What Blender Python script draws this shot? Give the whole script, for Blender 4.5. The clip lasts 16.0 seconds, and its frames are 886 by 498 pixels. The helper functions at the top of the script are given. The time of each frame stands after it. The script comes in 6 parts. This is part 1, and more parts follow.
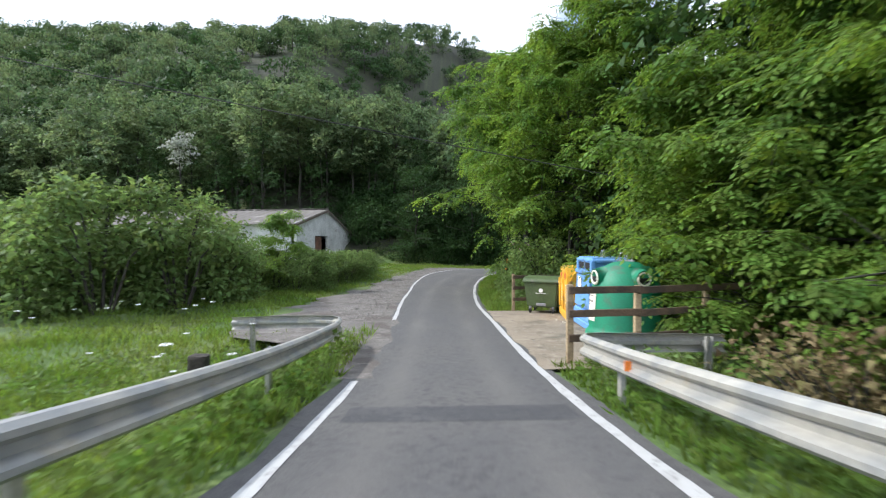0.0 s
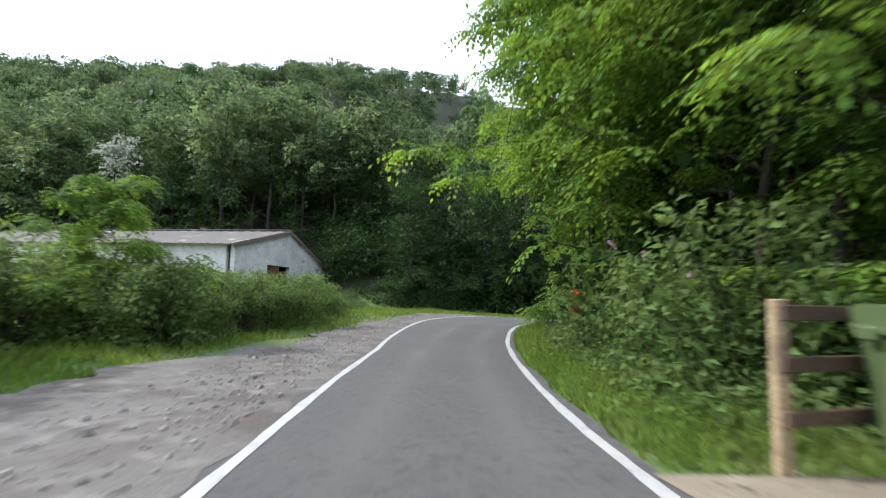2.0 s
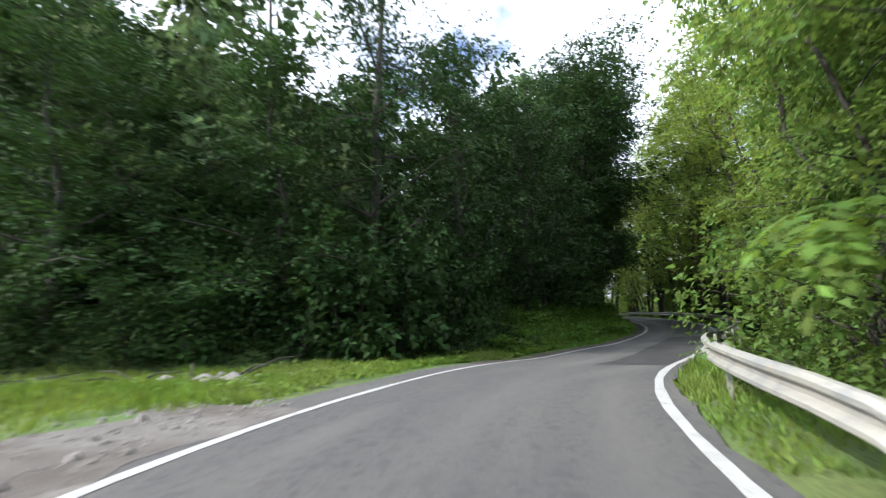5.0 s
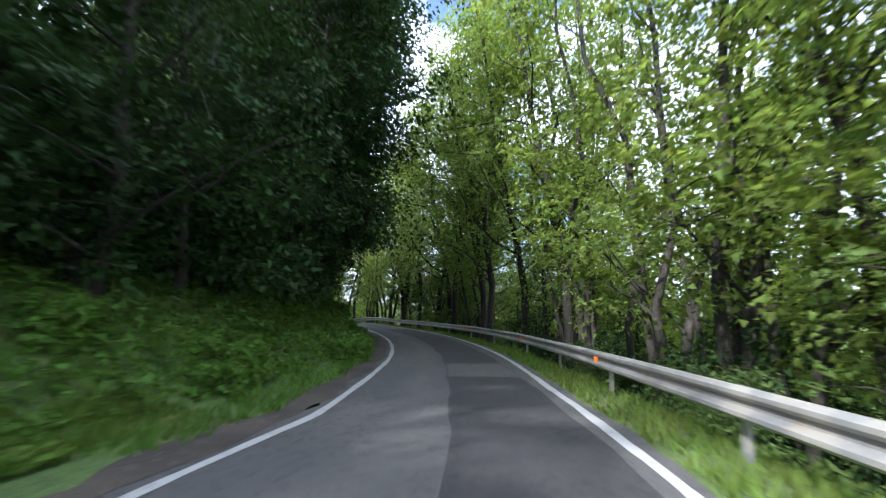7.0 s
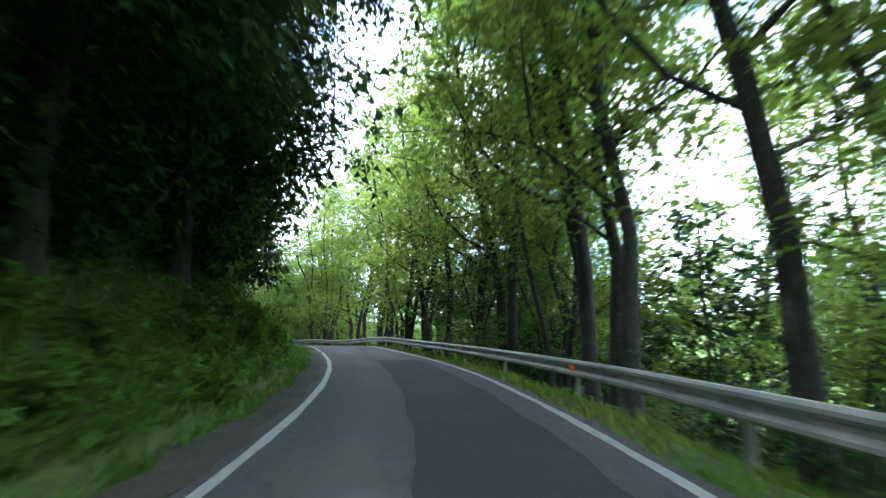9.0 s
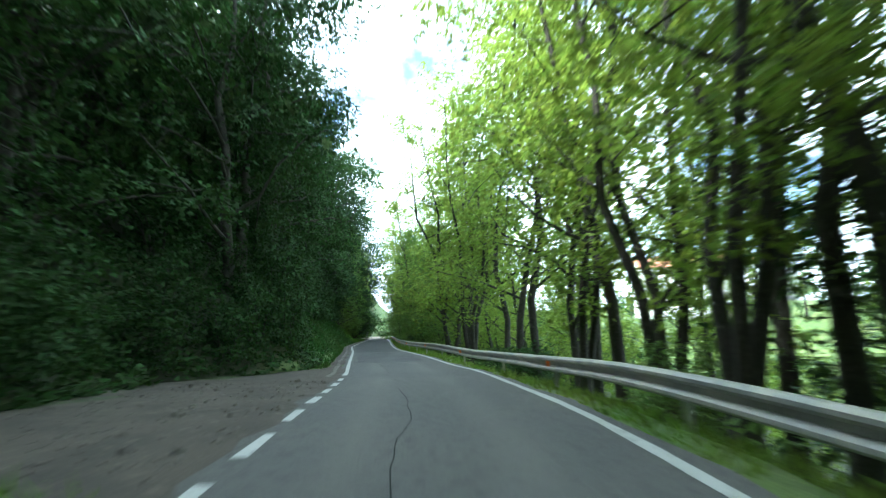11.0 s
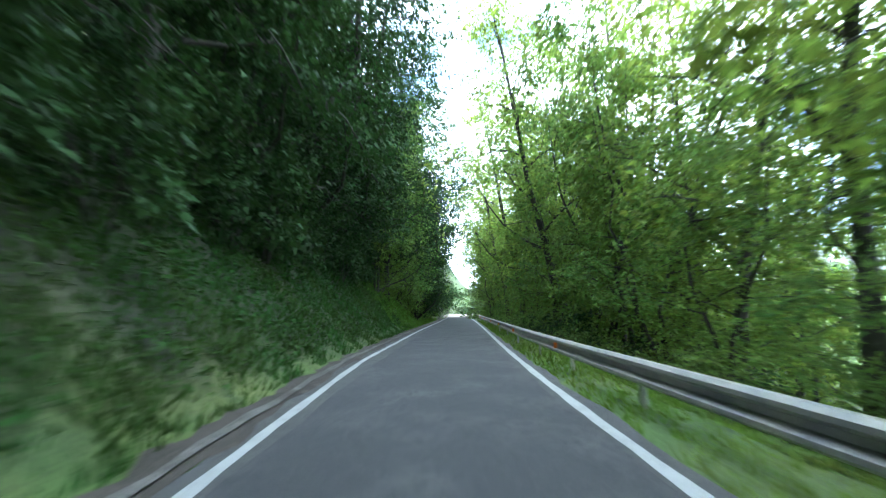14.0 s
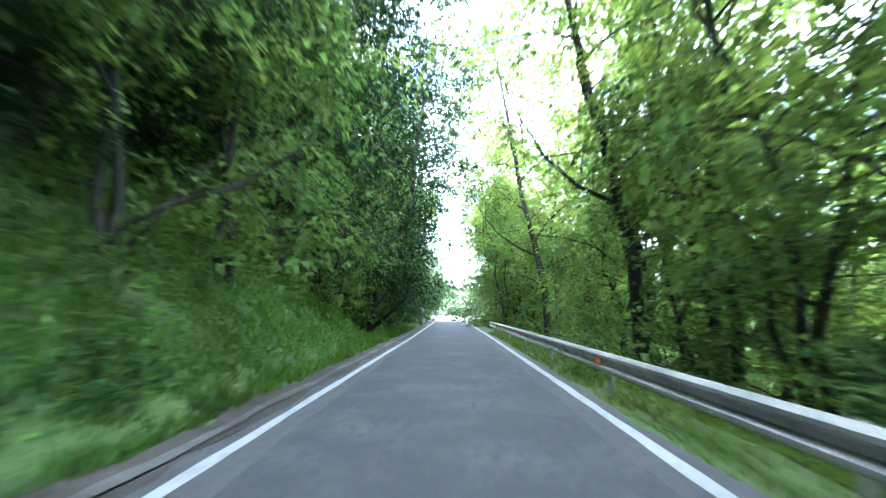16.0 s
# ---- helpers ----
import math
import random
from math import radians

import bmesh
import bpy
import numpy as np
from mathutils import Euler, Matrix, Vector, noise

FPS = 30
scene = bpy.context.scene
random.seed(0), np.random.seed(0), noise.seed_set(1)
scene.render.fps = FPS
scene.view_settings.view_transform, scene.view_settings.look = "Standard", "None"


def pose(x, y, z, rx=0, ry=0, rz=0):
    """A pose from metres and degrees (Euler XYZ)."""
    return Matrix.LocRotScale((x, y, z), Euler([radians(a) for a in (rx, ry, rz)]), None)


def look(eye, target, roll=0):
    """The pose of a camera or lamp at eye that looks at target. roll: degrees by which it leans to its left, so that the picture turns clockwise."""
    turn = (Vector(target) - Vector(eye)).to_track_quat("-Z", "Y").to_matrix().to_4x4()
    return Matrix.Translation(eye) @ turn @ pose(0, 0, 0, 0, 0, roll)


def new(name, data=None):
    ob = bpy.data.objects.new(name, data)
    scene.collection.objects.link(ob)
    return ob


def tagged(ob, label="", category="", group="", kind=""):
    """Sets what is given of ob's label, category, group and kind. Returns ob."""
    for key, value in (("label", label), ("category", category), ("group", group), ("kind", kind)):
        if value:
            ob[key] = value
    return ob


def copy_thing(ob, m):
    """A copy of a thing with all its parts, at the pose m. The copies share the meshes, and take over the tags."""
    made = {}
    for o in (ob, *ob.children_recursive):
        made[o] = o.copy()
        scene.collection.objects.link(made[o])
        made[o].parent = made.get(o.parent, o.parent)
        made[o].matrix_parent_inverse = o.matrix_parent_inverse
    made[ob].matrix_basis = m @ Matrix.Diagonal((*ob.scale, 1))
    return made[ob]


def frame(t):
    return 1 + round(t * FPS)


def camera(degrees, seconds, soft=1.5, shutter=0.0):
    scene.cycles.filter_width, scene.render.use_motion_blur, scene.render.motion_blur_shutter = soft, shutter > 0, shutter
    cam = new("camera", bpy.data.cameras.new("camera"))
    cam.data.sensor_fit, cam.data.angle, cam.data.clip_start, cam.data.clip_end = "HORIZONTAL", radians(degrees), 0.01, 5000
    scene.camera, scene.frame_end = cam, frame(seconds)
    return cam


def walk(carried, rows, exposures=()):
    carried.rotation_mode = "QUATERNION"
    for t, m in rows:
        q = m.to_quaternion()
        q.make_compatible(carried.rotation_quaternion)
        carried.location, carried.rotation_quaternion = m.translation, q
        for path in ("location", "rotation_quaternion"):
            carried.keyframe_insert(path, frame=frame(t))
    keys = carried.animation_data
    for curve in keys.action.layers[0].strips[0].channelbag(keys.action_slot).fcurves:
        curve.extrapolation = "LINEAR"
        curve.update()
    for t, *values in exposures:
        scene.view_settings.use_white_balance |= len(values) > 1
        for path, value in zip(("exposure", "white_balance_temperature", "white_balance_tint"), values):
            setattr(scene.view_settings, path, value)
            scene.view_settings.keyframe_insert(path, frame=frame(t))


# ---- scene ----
cam = camera(85.1, 16.0, soft=1.25, shutter=0.42)
PATH = [
    (0, -0.024, 0.000, 0.012, 88.97, 0.04, 0.04),
    (0.5, -0.026, 3.068, -0.423, 90.47, -0.35, -0.15),
    (1, -0.028, 6.611, -0.841, 91.97, -1.35, -0.23),
    (1.5, -0.055, 10.457, -1.131, 94.08, -2.13, 0.01),
    (2, -0.082, 14.629, -1.327, 95.28, -1.42, 0.34),
    (2.5, -0.133, 19.052, -1.501, 95.89, -0.40, 0.67),
    (3, -0.089, 23.300, -1.624, 96.58, 0.04, -0.33),
    (3.2, -0.072, 24.998, -1.674, 96.85, 0.22, -0.72),
    (3.725, 0.137, 29.378, -1.688, 96.87, 0.98, -4.96),
    (4.25, 0.694, 33.674, -1.602, 96.88, 1.74, -10.67),
    (4.775, 1.681, 37.757, -1.507, 96.90, 2.50, -18.02),
    (5.3, 3.160, 41.512, -1.497, 96.91, 3.27, -27.21),
    (5.5, 3.883, 42.864, -1.498, 97.22, 2.99, -31.25),
    (6, 6.323, 45.742, -1.609, 95.93, 0.63, -40.66),
    (6.5, 9.291, 48.362, -1.697, 95.59, -0.17, -48.74),
    (7, 12.654, 50.911, -1.985, 96.60, -1.49, -51.65),
    (7.5, 16.088, 53.468, -2.095, 97.38, -1.07, -52.54),
    (8, 19.586, 56.132, -2.226, 98.12, -0.92, -51.77),
    (8.2, 21.010, 57.167, -2.298, 98.55, -1.23, -51.05),
    (8.725, 24.788, 60.363, -2.419, 98.63, -0.79, -48.45),
    (9.25, 28.878, 64.287, -2.511, 98.72, -0.35, -44.30),
    (9.775, 32.996, 68.935, -2.582, 98.80, 0.08, -39.45),
    (10.3, 36.919, 74.220, -2.644, 98.88, 0.52, -34.76),
    (10.5, 38.341, 76.364, -2.639, 98.40, 0.69, -32.63),
    (11, 41.378, 81.954, -2.663, 97.51, 1.47, -28.14),
    (11.5, 43.996, 87.638, -2.761, 95.70, 1.54, -24.51),
    (12, 46.130, 92.846, -3.038, 94.89, 1.43, -22.31),
    (12.5, 48.068, 98.178, -3.304, 95.48, 0.67, -20.00),
    (13, 49.856, 103.483, -3.501, 94.77, 0.73, -19.37),
    (13.5, 51.691, 108.892, -3.769, 94.40, 1.32, -18.32),
    (14, 53.477, 114.676, -4.004, 95.04, 1.24, -19.03),
    (14.5, 55.463, 120.420, -4.190, 94.90, 0.70, -20.27),
    (15, 57.589, 126.114, -4.423, 95.39, 0.39, -20.39),
    (15.5, 59.662, 131.828, -4.642, 95.32, 0.66, -20.83),
    (16, 61.838, 137.503, -4.865, 95.07, 0.70, -20.28),
]
EXPOSURES = [(0, 0.5, 5750, 13), (3.2, 0.8, 5750, 13), (5.3, 1.0, 5850, 13), (7.0, 1.45, 5450, 17), (8.2, 2.3, 5200, 15), (10.3, 2.15, 5350, -6), (11.5, 2.25, 5350, -5), (12.5, 2.55, 5250, 3), (14.0, 2.8, 5200, 5), (15.0, 3.2, 5150, 6), (15.5, 3.55, 5100, 9), (16.0, 3.9, 5050, 14)]
walk(cam, [(t, pose(x, y, z, rx, ry, rz)) for t, x, y, z, rx, ry, rz in PATH], EXPOSURES)

# ---- sky and sun ----
SUN_WAY = Vector((-0.76, 0.10, 0.66)).normalized()      # towards the sun
SUN_POWER, SKY_POWER = 3.6, 0.15


def make_world():
    w = bpy.data.worlds.new("sky")
    scene.world = w
    w.use_nodes = True
    nt = w.node_tree
    nt.nodes.clear()
    out = nt.nodes.new("ShaderNodeOutputWorld")
    bg = nt.nodes.new("ShaderNodeBackground")
    sky = nt.nodes.new("ShaderNodeTexSky")
    sky.sky_type, sky.sun_disc = "NISHITA", False
    sky.sun_elevation = math.asin(SUN_WAY.z)
    sky.sun_rotation = math.atan2(SUN_WAY.x, SUN_WAY.y)
    sky.dust_density = 3.0
    # broken bright cloud over the whole dome
    co = nt.nodes.new("ShaderNodeTexCoord")
    no = nt.nodes.new("ShaderNodeTexNoise")
    no.inputs["Scale"].default_value, no.inputs["Detail"].default_value = 3.2, 7
    ramp = nt.nodes.new("ShaderNodeValToRGB")
    ramp.color_ramp.elements[0].position, ramp.color_ramp.elements[1].position = 0.37, 0.47
    mix = nt.nodes.new("ShaderNodeMix")
    mix.data_type = "RGBA"
    mix.inputs[7].default_value = (8.6, 8.9, 9.3, 1)
    nt.links.new(co.outputs["Generated"], no.inputs["Vector"])
    nt.links.new(no.outputs["Fac"], ramp.inputs["Fac"])
    nt.links.new(ramp.outputs["Color"], mix.inputs[0])
    nt.links.new(sky.outputs["Color"], mix.inputs[6])
    nt.links.new(mix.outputs[2], bg.inputs["Color"])
    bg.inputs["Strength"].default_value = SKY_POWER
    nt.links.new(bg.outputs["Background"], out.inputs["Surface"])


make_world()
sun = new("sun", bpy.data.lights.new("sun", "SUN"))
sun.data.energy, sun.data.angle, sun.data.color = SUN_POWER, radians(1.5), (1.0, 0.93, 0.80)
sun.matrix_world = look((0, 0, 60), Vector((0, 0, 60)) - SUN_WAY)

# ---- materials ----


def material(name, base, rough=0.7, metal=0.0, vary=(), scale=3.0, fine=40.0, bump=0.15, fine_amount=0.25, spec=0.5, island=0.0, through_light=0.0, coords="Object", random_ob=0.0, mask=None):
    """A surface with its base colour, colours that large noise mixes in (vary), fine grain and relief."""
    m = bpy.data.materials.new(name)
    m.use_nodes = True
    nt = m.node_tree
    nt.nodes.clear()
    N, Lk = nt.nodes.new, nt.links.new
    out, p = N("ShaderNodeOutputMaterial"), N("ShaderNodeBsdfPrincipled")
    p.inputs["Roughness"].default_value, p.inputs["Metallic"].default_value = rough, metal
    p.inputs["Specular IOR Level"].default_value = spec
    co = N("ShaderNodeTexCoord")
    rgb = N("ShaderNodeRGB")
    rgb.outputs[0].default_value = (*base, 1)
    col = rgb.outputs[0]
    for k, (c, lo, hi, sc) in enumerate(vary):
        no, ra, mx = N("ShaderNodeTexNoise"), N("ShaderNodeMapRange"), N("ShaderNodeMix")
        no.inputs["Scale"].default_value, no.inputs["Detail"].default_value = sc, 6
        no.inputs["Distortion"].default_value = 0.4
        off = N("ShaderNodeVectorMath")
        off.operation = "ADD"
        off.inputs[1].default_value = (7.3 * k, 3.1 * k, 1.7 * k)
        Lk(co.outputs[coords], off.inputs[0])
        Lk(off.outputs[0], no.inputs["Vector"])
        ra.inputs["From Min"].default_value, ra.inputs["From Max"].default_value = lo, hi
        Lk(no.outputs["Fac"], ra.inputs["Value"])
        mx.data_type = "RGBA"
        mx.inputs[7].default_value = (*c, 1)
        Lk(ra.outputs["Result"], mx.inputs[0])
        Lk(col, mx.inputs[6])
        col = mx.outputs[2]
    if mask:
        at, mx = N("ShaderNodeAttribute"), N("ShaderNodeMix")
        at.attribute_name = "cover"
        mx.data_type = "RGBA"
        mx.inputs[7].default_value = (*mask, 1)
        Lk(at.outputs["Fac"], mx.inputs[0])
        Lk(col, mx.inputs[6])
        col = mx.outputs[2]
    grain = N("ShaderNodeTexNoise")
    grain.inputs["Scale"].default_value, grain.inputs["Detail"].default_value = fine, 5
    Lk(co.outputs[coords], grain.inputs["Vector"])
    hsv = N("ShaderNodeHueSaturation")
    val = N("ShaderNodeMapRange")
    val.inputs["From Min"].default_value, val.inputs["From Max"].default_value = 0.3, 0.7
    val.inputs["To Min"].default_value, val.inputs["To Max"].default_value = 1 - fine_amount, 1 + fine_amount
    Lk(grain.outputs["Fac"], val.inputs["Value"])
    v = val.outputs["Result"]
    for amount, source in ((island, "ShaderNodeNewGeometry"), (random_ob, "ShaderNodeObjectInfo")):
        if amount:
            g, r, mu = N(source), N("ShaderNodeMapRange"), N("ShaderNodeMath")
            r.inputs["To Min"].default_value, r.inputs["To Max"].default_value = 1 - amount, 1 + amount
            Lk(g.outputs["Random Per Island" if source == "ShaderNodeNewGeometry" else "Random"], r.inputs["Value"])
            mu.operation = "MULTIPLY"
            Lk(v, mu.inputs[0])
            Lk(r.outputs["Result"], mu.inputs[1])
            v = mu.outputs[0]
            if island and source == "ShaderNodeNewGeometry":
                r2 = N("ShaderNodeMapRange")
                r2.inputs["To Min"].default_value, r2.inputs["To Max"].default_value = 0.485, 0.515
                Lk(g.outputs["Random Per Island"], r2.inputs["Value"])
                Lk(r2.outputs["Result"], hsv.inputs["Hue"])
    Lk(v, hsv.inputs["Value"])
    Lk(col, hsv.inputs["Color"])
    Lk(hsv.outputs["Color"], p.inputs["Base Color"])
    if bump:
        b = N("ShaderNodeBump")
        b.inputs["Strength"].default_value, b.inputs["Distance"].default_value = bump, 0.02
        Lk(grain.outputs["Fac"], b.inputs["Height"])
        Lk(b.outputs["Normal"], p.inputs["Normal"])
    if through_light:
        tr, ms = N("ShaderNodeBsdfTranslucent"), N("ShaderNodeMixShader")
        br = N("ShaderNodeHueSaturation")
        br.inputs["Hue"].default_value, br.inputs["Saturation"].default_value, br.inputs["Value"].default_value = 0.485, 1.1, 1.7
        Lk(hsv.outputs["Color"], br.inputs["Color"])
        Lk(br.outputs["Color"], tr.inputs["Color"])
        ms.inputs[0].default_value = through_light
        Lk(p.outputs[0], ms.inputs[1])
        Lk(tr.outputs[0], ms.inputs[2])
        Lk(ms.outputs[0], out.inputs["Surface"])
    else:
        Lk(p.outputs[0], out.inputs["Surface"])
    return m


def leafy(name, base, second, light=0.45, rough=0.6):
    return material(name, base, rough, vary=((second, 0.42, 0.62, 0.35),), fine=9.0, fine_amount=0.25, bump=0, island=0.38, through_light=light, spec=0.1, random_ob=0.14)


ASPHALT = material("asphalt", (0.084, 0.082, 0.079), 0.88, vary=(((0.108, 0.102, 0.092), 0.45, 0.75, 0.35), ((0.064, 0.062, 0.061), 0.50, 0.62, 9.0), ((0.12, 0.114, 0.104), 0.60, 0.70, 26.0)), fine=130, bump=0.6, fine_amount=0.4, mask=(0.120, 0.114, 0.104))
ASPHALT_NEW = material("asphalt_new", (0.052, 0.052, 0.053), 0.85, vary=(((0.09, 0.088, 0.085), 0.45, 0.7, 0.9), ((0.045, 0.045, 0.047), 0.50, 0.62, 9.0), ((0.10, 0.097, 0.09), 0.60, 0.70, 26.0)), fine=130, bump=0.6, fine_amount=0.4)
ASPHALT_DARK = material("asphalt_dark", (0.034, 0.033, 0.033), 0.85, vary=(((0.048, 0.046, 0.044), 0.45, 0.7, 0.9), ((0.025, 0.025, 0.025), 0.50, 0.62, 9.0)), fine=130, bump=0.6, fine_amount=0.4)
CRACK = material("tar_crack", (0.022, 0.022, 0.022), 0.95, fine=60, spec=0.1)
PAINT = material("road_paint", (0.40, 0.40, 0.385), 0.7, vary=(((0.33, 0.325, 0.31), 0.50, 0.66, 3.5), ((0.18, 0.175, 0.165), 0.60, 0.70, 11)), fine=90, fine_amount=0.12)
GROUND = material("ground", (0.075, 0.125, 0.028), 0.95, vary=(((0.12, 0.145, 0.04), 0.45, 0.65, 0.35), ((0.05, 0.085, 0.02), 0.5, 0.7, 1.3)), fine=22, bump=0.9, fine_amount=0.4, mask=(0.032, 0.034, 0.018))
SOIL = material("soil", (0.070, 0.058, 0.045), 0.95, vary=(((0.045, 0.038, 0.030), 0.42, 0.62, 0.8), ((0.11, 0.092, 0.07), 0.58, 0.7, 6.0)), fine=40, bump=0.9, fine_amount=0.4)
DIRT = material("dirt", (0.135, 0.124, 0.110), 0.95, vary=(((0.085, 0.072, 0.06), 0.42, 0.62, 0.8), ((0.19, 0.175, 0.155), 0.55, 0.7, 2.5), ((0.06, 0.054, 0.046), 0.60, 0.68, 7.0)), fine=45, bump=0.9, fine_amount=0.35)
CONCRETE = material("concrete", (0.235, 0.195, 0.140), 0.9, vary=(((0.19, 0.155, 0.11), 0.42, 0.62, 0.6), ((0.12, 0.10, 0.072), 0.56, 0.68, 1.3), ((0.29, 0.25, 0.19), 0.55, 0.7, 3.5), ((0.10, 0.085, 0.06), 0.60, 0.70, 6.0)), fine=60, bump=0.4)
STONE = material("stone", (0.30, 0.28, 0.25), 0.9, vary=(((0.18, 0.17, 0.15), 0.45, 0.6, 2.0),), fine=25, bump=0.7, random_ob=0.2)
GALVA = material("galvanised_steel", (0.40, 0.385, 0.335), 0.55, 0.4, vary=(((0.29, 0.295, 0.28), 0.45, 0.6, 2.5), ((0.38, 0.34, 0.26), 0.60, 0.74, 5)), fine=30, bump=0.05, fine_amount=0.12)
BARK = material("bark", (0.042, 0.036, 0.028), 0.95, vary=(((0.026, 0.028, 0.018), 0.45, 0.6, 2.0), ((0.08, 0.072, 0.058), 0.60, 0.72, 4.0)), fine=18, bump=1.0, fine_amount=0.4)
WOOD_DARK = material("dark_stained_wood", (0.105, 0.068, 0.040), 0.85, vary=(((0.06, 0.042, 0.028), 0.45, 0.62, 2.2),), fine=28, bump=0.4, random_ob=0.18)
WOOD = material("weathered_wood", (0.34, 0.255, 0.145), 0.85, vary=(((0.15, 0.105, 0.065), 0.45, 0.62, 2.2),), fine=28, bump=0.4, random_ob=0.18)
# deep green, lowered further to carry the shade inside the woods
LEAF_OAK = leafy("leaf_deep_green_shaded", (0.036, 0.070, 0.020), (0.025, 0.051, 0.016), 0.22)
LEAF_ALDER = leafy("leaf_light_green", (0.160, 0.220, 0.050), (0.115, 0.172, 0.040), 0.56)
LEAF_ROBINIA = leafy("leaf_bright_green", (0.132, 0.208, 0.038), (0.068, 0.125, 0.026), 0.44)
LEAF_HAZEL = leafy("leaf_hazel", (0.125, 0.185, 0.046), (0.070, 0.125, 0.032), 0.48)
LEAF_SHRUB = leafy("leaf_shrub", (0.100, 0.155, 0.048), (0.130, 0.180, 0.058), 0.42)
LEAF_HILL = leafy("leaf_hill", (0.074, 0.116, 0.052), (0.104, 0.146, 0.062), 0.38)
LEAF_PALE = leafy("leaf_pale", (0.125, 0.165, 0.072), (0.095, 0.138, 0.060), 0.42)
LEAF_SILVER = leafy("leaf_silver", (0.36, 0.38, 0.32), (0.26, 0.29, 0.23), 0.3)
LEAF_DRY = leafy("leaf_dry", (0.20, 0.15, 0.08), (0.13, 0.13, 0.05), 0.3)
LEAF_ORANGE = leafy("leaf_orange", (0.45, 0.16, 0.04), (0.35, 0.12, 0.03), 0.3)
GRASS = leafy("grass_blades", (0.105, 0.170, 0.030), (0.140, 0.190, 0.045), 0.4)
# bank plants in two colours that carry its shaded and its lit stretch
FERN_SHADED = leafy("fern_green_shaded", (0.030, 0.074, 0.016), (0.044, 0.076, 0.019), 0.32)
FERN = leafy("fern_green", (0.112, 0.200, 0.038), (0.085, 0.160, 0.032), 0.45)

# ---- the road's line: (distance along it, x, y), then height and crossfall by distance ----
LINE = [(-24, 0.19, -24.0), (-16, 0.13, -16.0), (-8, 0.06, -8.0), (0, 0.0, 0.0), (8, -0.06, 7.96), (16, -0.12, 16.03), (24, -0.18, 23.98), (32, 0.35, 31.99),
        (40, 2.31, 39.72), (48, 6.9, 46.26), (56, 13.09, 51.18), (64, 19.49, 55.97), (72, 25.69, 61.13), (80, 31.19, 66.75), (88, 36.2, 73.17), (96, 40.4, 79.89),
        (104, 43.84, 87.18), (112, 46.83, 94.52), (120, 49.47, 102.19), (128, 51.99, 109.79), (136, 54.46, 117.42), (144, 57.0, 124.78), (152, 59.83, 132.28), (160, 62.73, 139.84),
        (176, 68.46, 154.78), (200, 77.06, 177.18), (224, 85.66, 199.59), (260, 98.56, 233.2)]
RISE = [(-24, 2.05), (0, -1.25), (3, -1.67), (6.6, -2.09), (10.5, -2.39), (14.6, -2.58), (19, -2.76), (23.3, -2.86), (29.4, -2.92), (33.7, -2.84), (38, -2.75), (42, -2.75), (47, -2.84),
        (51, -2.99), (55.5, -3.26), (60, -3.39), (65, -3.53), (71, -3.67), (76.5, -3.74), (83, -3.8), (89, -3.85), (98, -3.91), (104.5, -3.94), (110, -4.25), (116, -4.59), (121.5, -4.72),
        (127, -4.94), (133, -5.21), (139, -5.43), (145, -5.64), (151.4, -5.88), (157.5, -6.1), (185, -7.15), (207, -8.05), (235, -9.1), (260, -9.9)]
BANK = [(-24, 0), (3, -0.3), (7, -1.0), (10.5, -1.4), (15, -0.9), (19, -0.2), (25, 0.5), (34, 1.3), (42, 2.0), (44, 1.6), (47, 0.5), (51, -0.5), (55, -1.2), (60, -0.9), (66, -1.0), (77, -0.4), (89, 0.2), (98, 0.8), (127, 0.8), (260, 0.5)]
LEFT_LINE = [(-24, 1.3), (7, 1.36), (16, 1.56), (28, 1.9), (33, 2.36), (38, 2.8), (42, 2.95), (49, 2.85), (54, 2.95), (58, 2.5), (62, 1.9), (72, 1.77), (84, 1.73), (95, 1.82), (104, 1.6), (118, 1.71), (133, 1.68), (145, 2.0), (160, 1.98), (180, 1.7), (260, 1.7)]
RIGHT_LINE = [(-24, 1.7), (20, 1.68), (29, 1.83), (36, 1.72), (47, 1.52), (53, 1.57), (60, 1.75), (65, 1.78), (73, 2.0), (87, 2.15), (95, 2.0), (107, 2.08), (114, 2.4), (120, 2.0), (126, 1.75), (135, 1.58), (145, 1.72), (165, 1.85), (180, 1.9), (260, 1.9)]


def table(rows, q):
    return np.interp(q, [r[0] for r in rows], [r[1] for r in rows])


def smooth_table(rows, q, k):
    s = np.array([r[0] for r in rows], float)
    y = np.array([r[k] for r in rows], float)
    m = np.gradient(y, s)
    q = np.asarray(q, float)
    i = np.clip(np.searchsorted(s, q) - 1, 0, len(s) - 2)
    d = s[i + 1] - s[i]
    u = (q - s[i]) / d
    return (2 * u**3 - 3 * u**2 + 1) * y[i] + (u**3 - 2 * u**2 + u) * d * m[i] + (3 * u**2 - 2 * u**3) * y[i + 1] + (u**3 - u**2) * d * m[i + 1]


ST = np.arange(-24, 260.01, 0.5)
CX, CY, CZ = smooth_table(LINE, ST, 1), smooth_table(LINE, ST, 2), smooth_table(RISE, ST, 1)
TX, TY = np.gradient(CX), np.gradient(CY)
TL = np.hypot(TX, TY)
TX, TY = TX / TL, TY / TL
TILT = np.tan(np.radians(table(BANK, ST)))


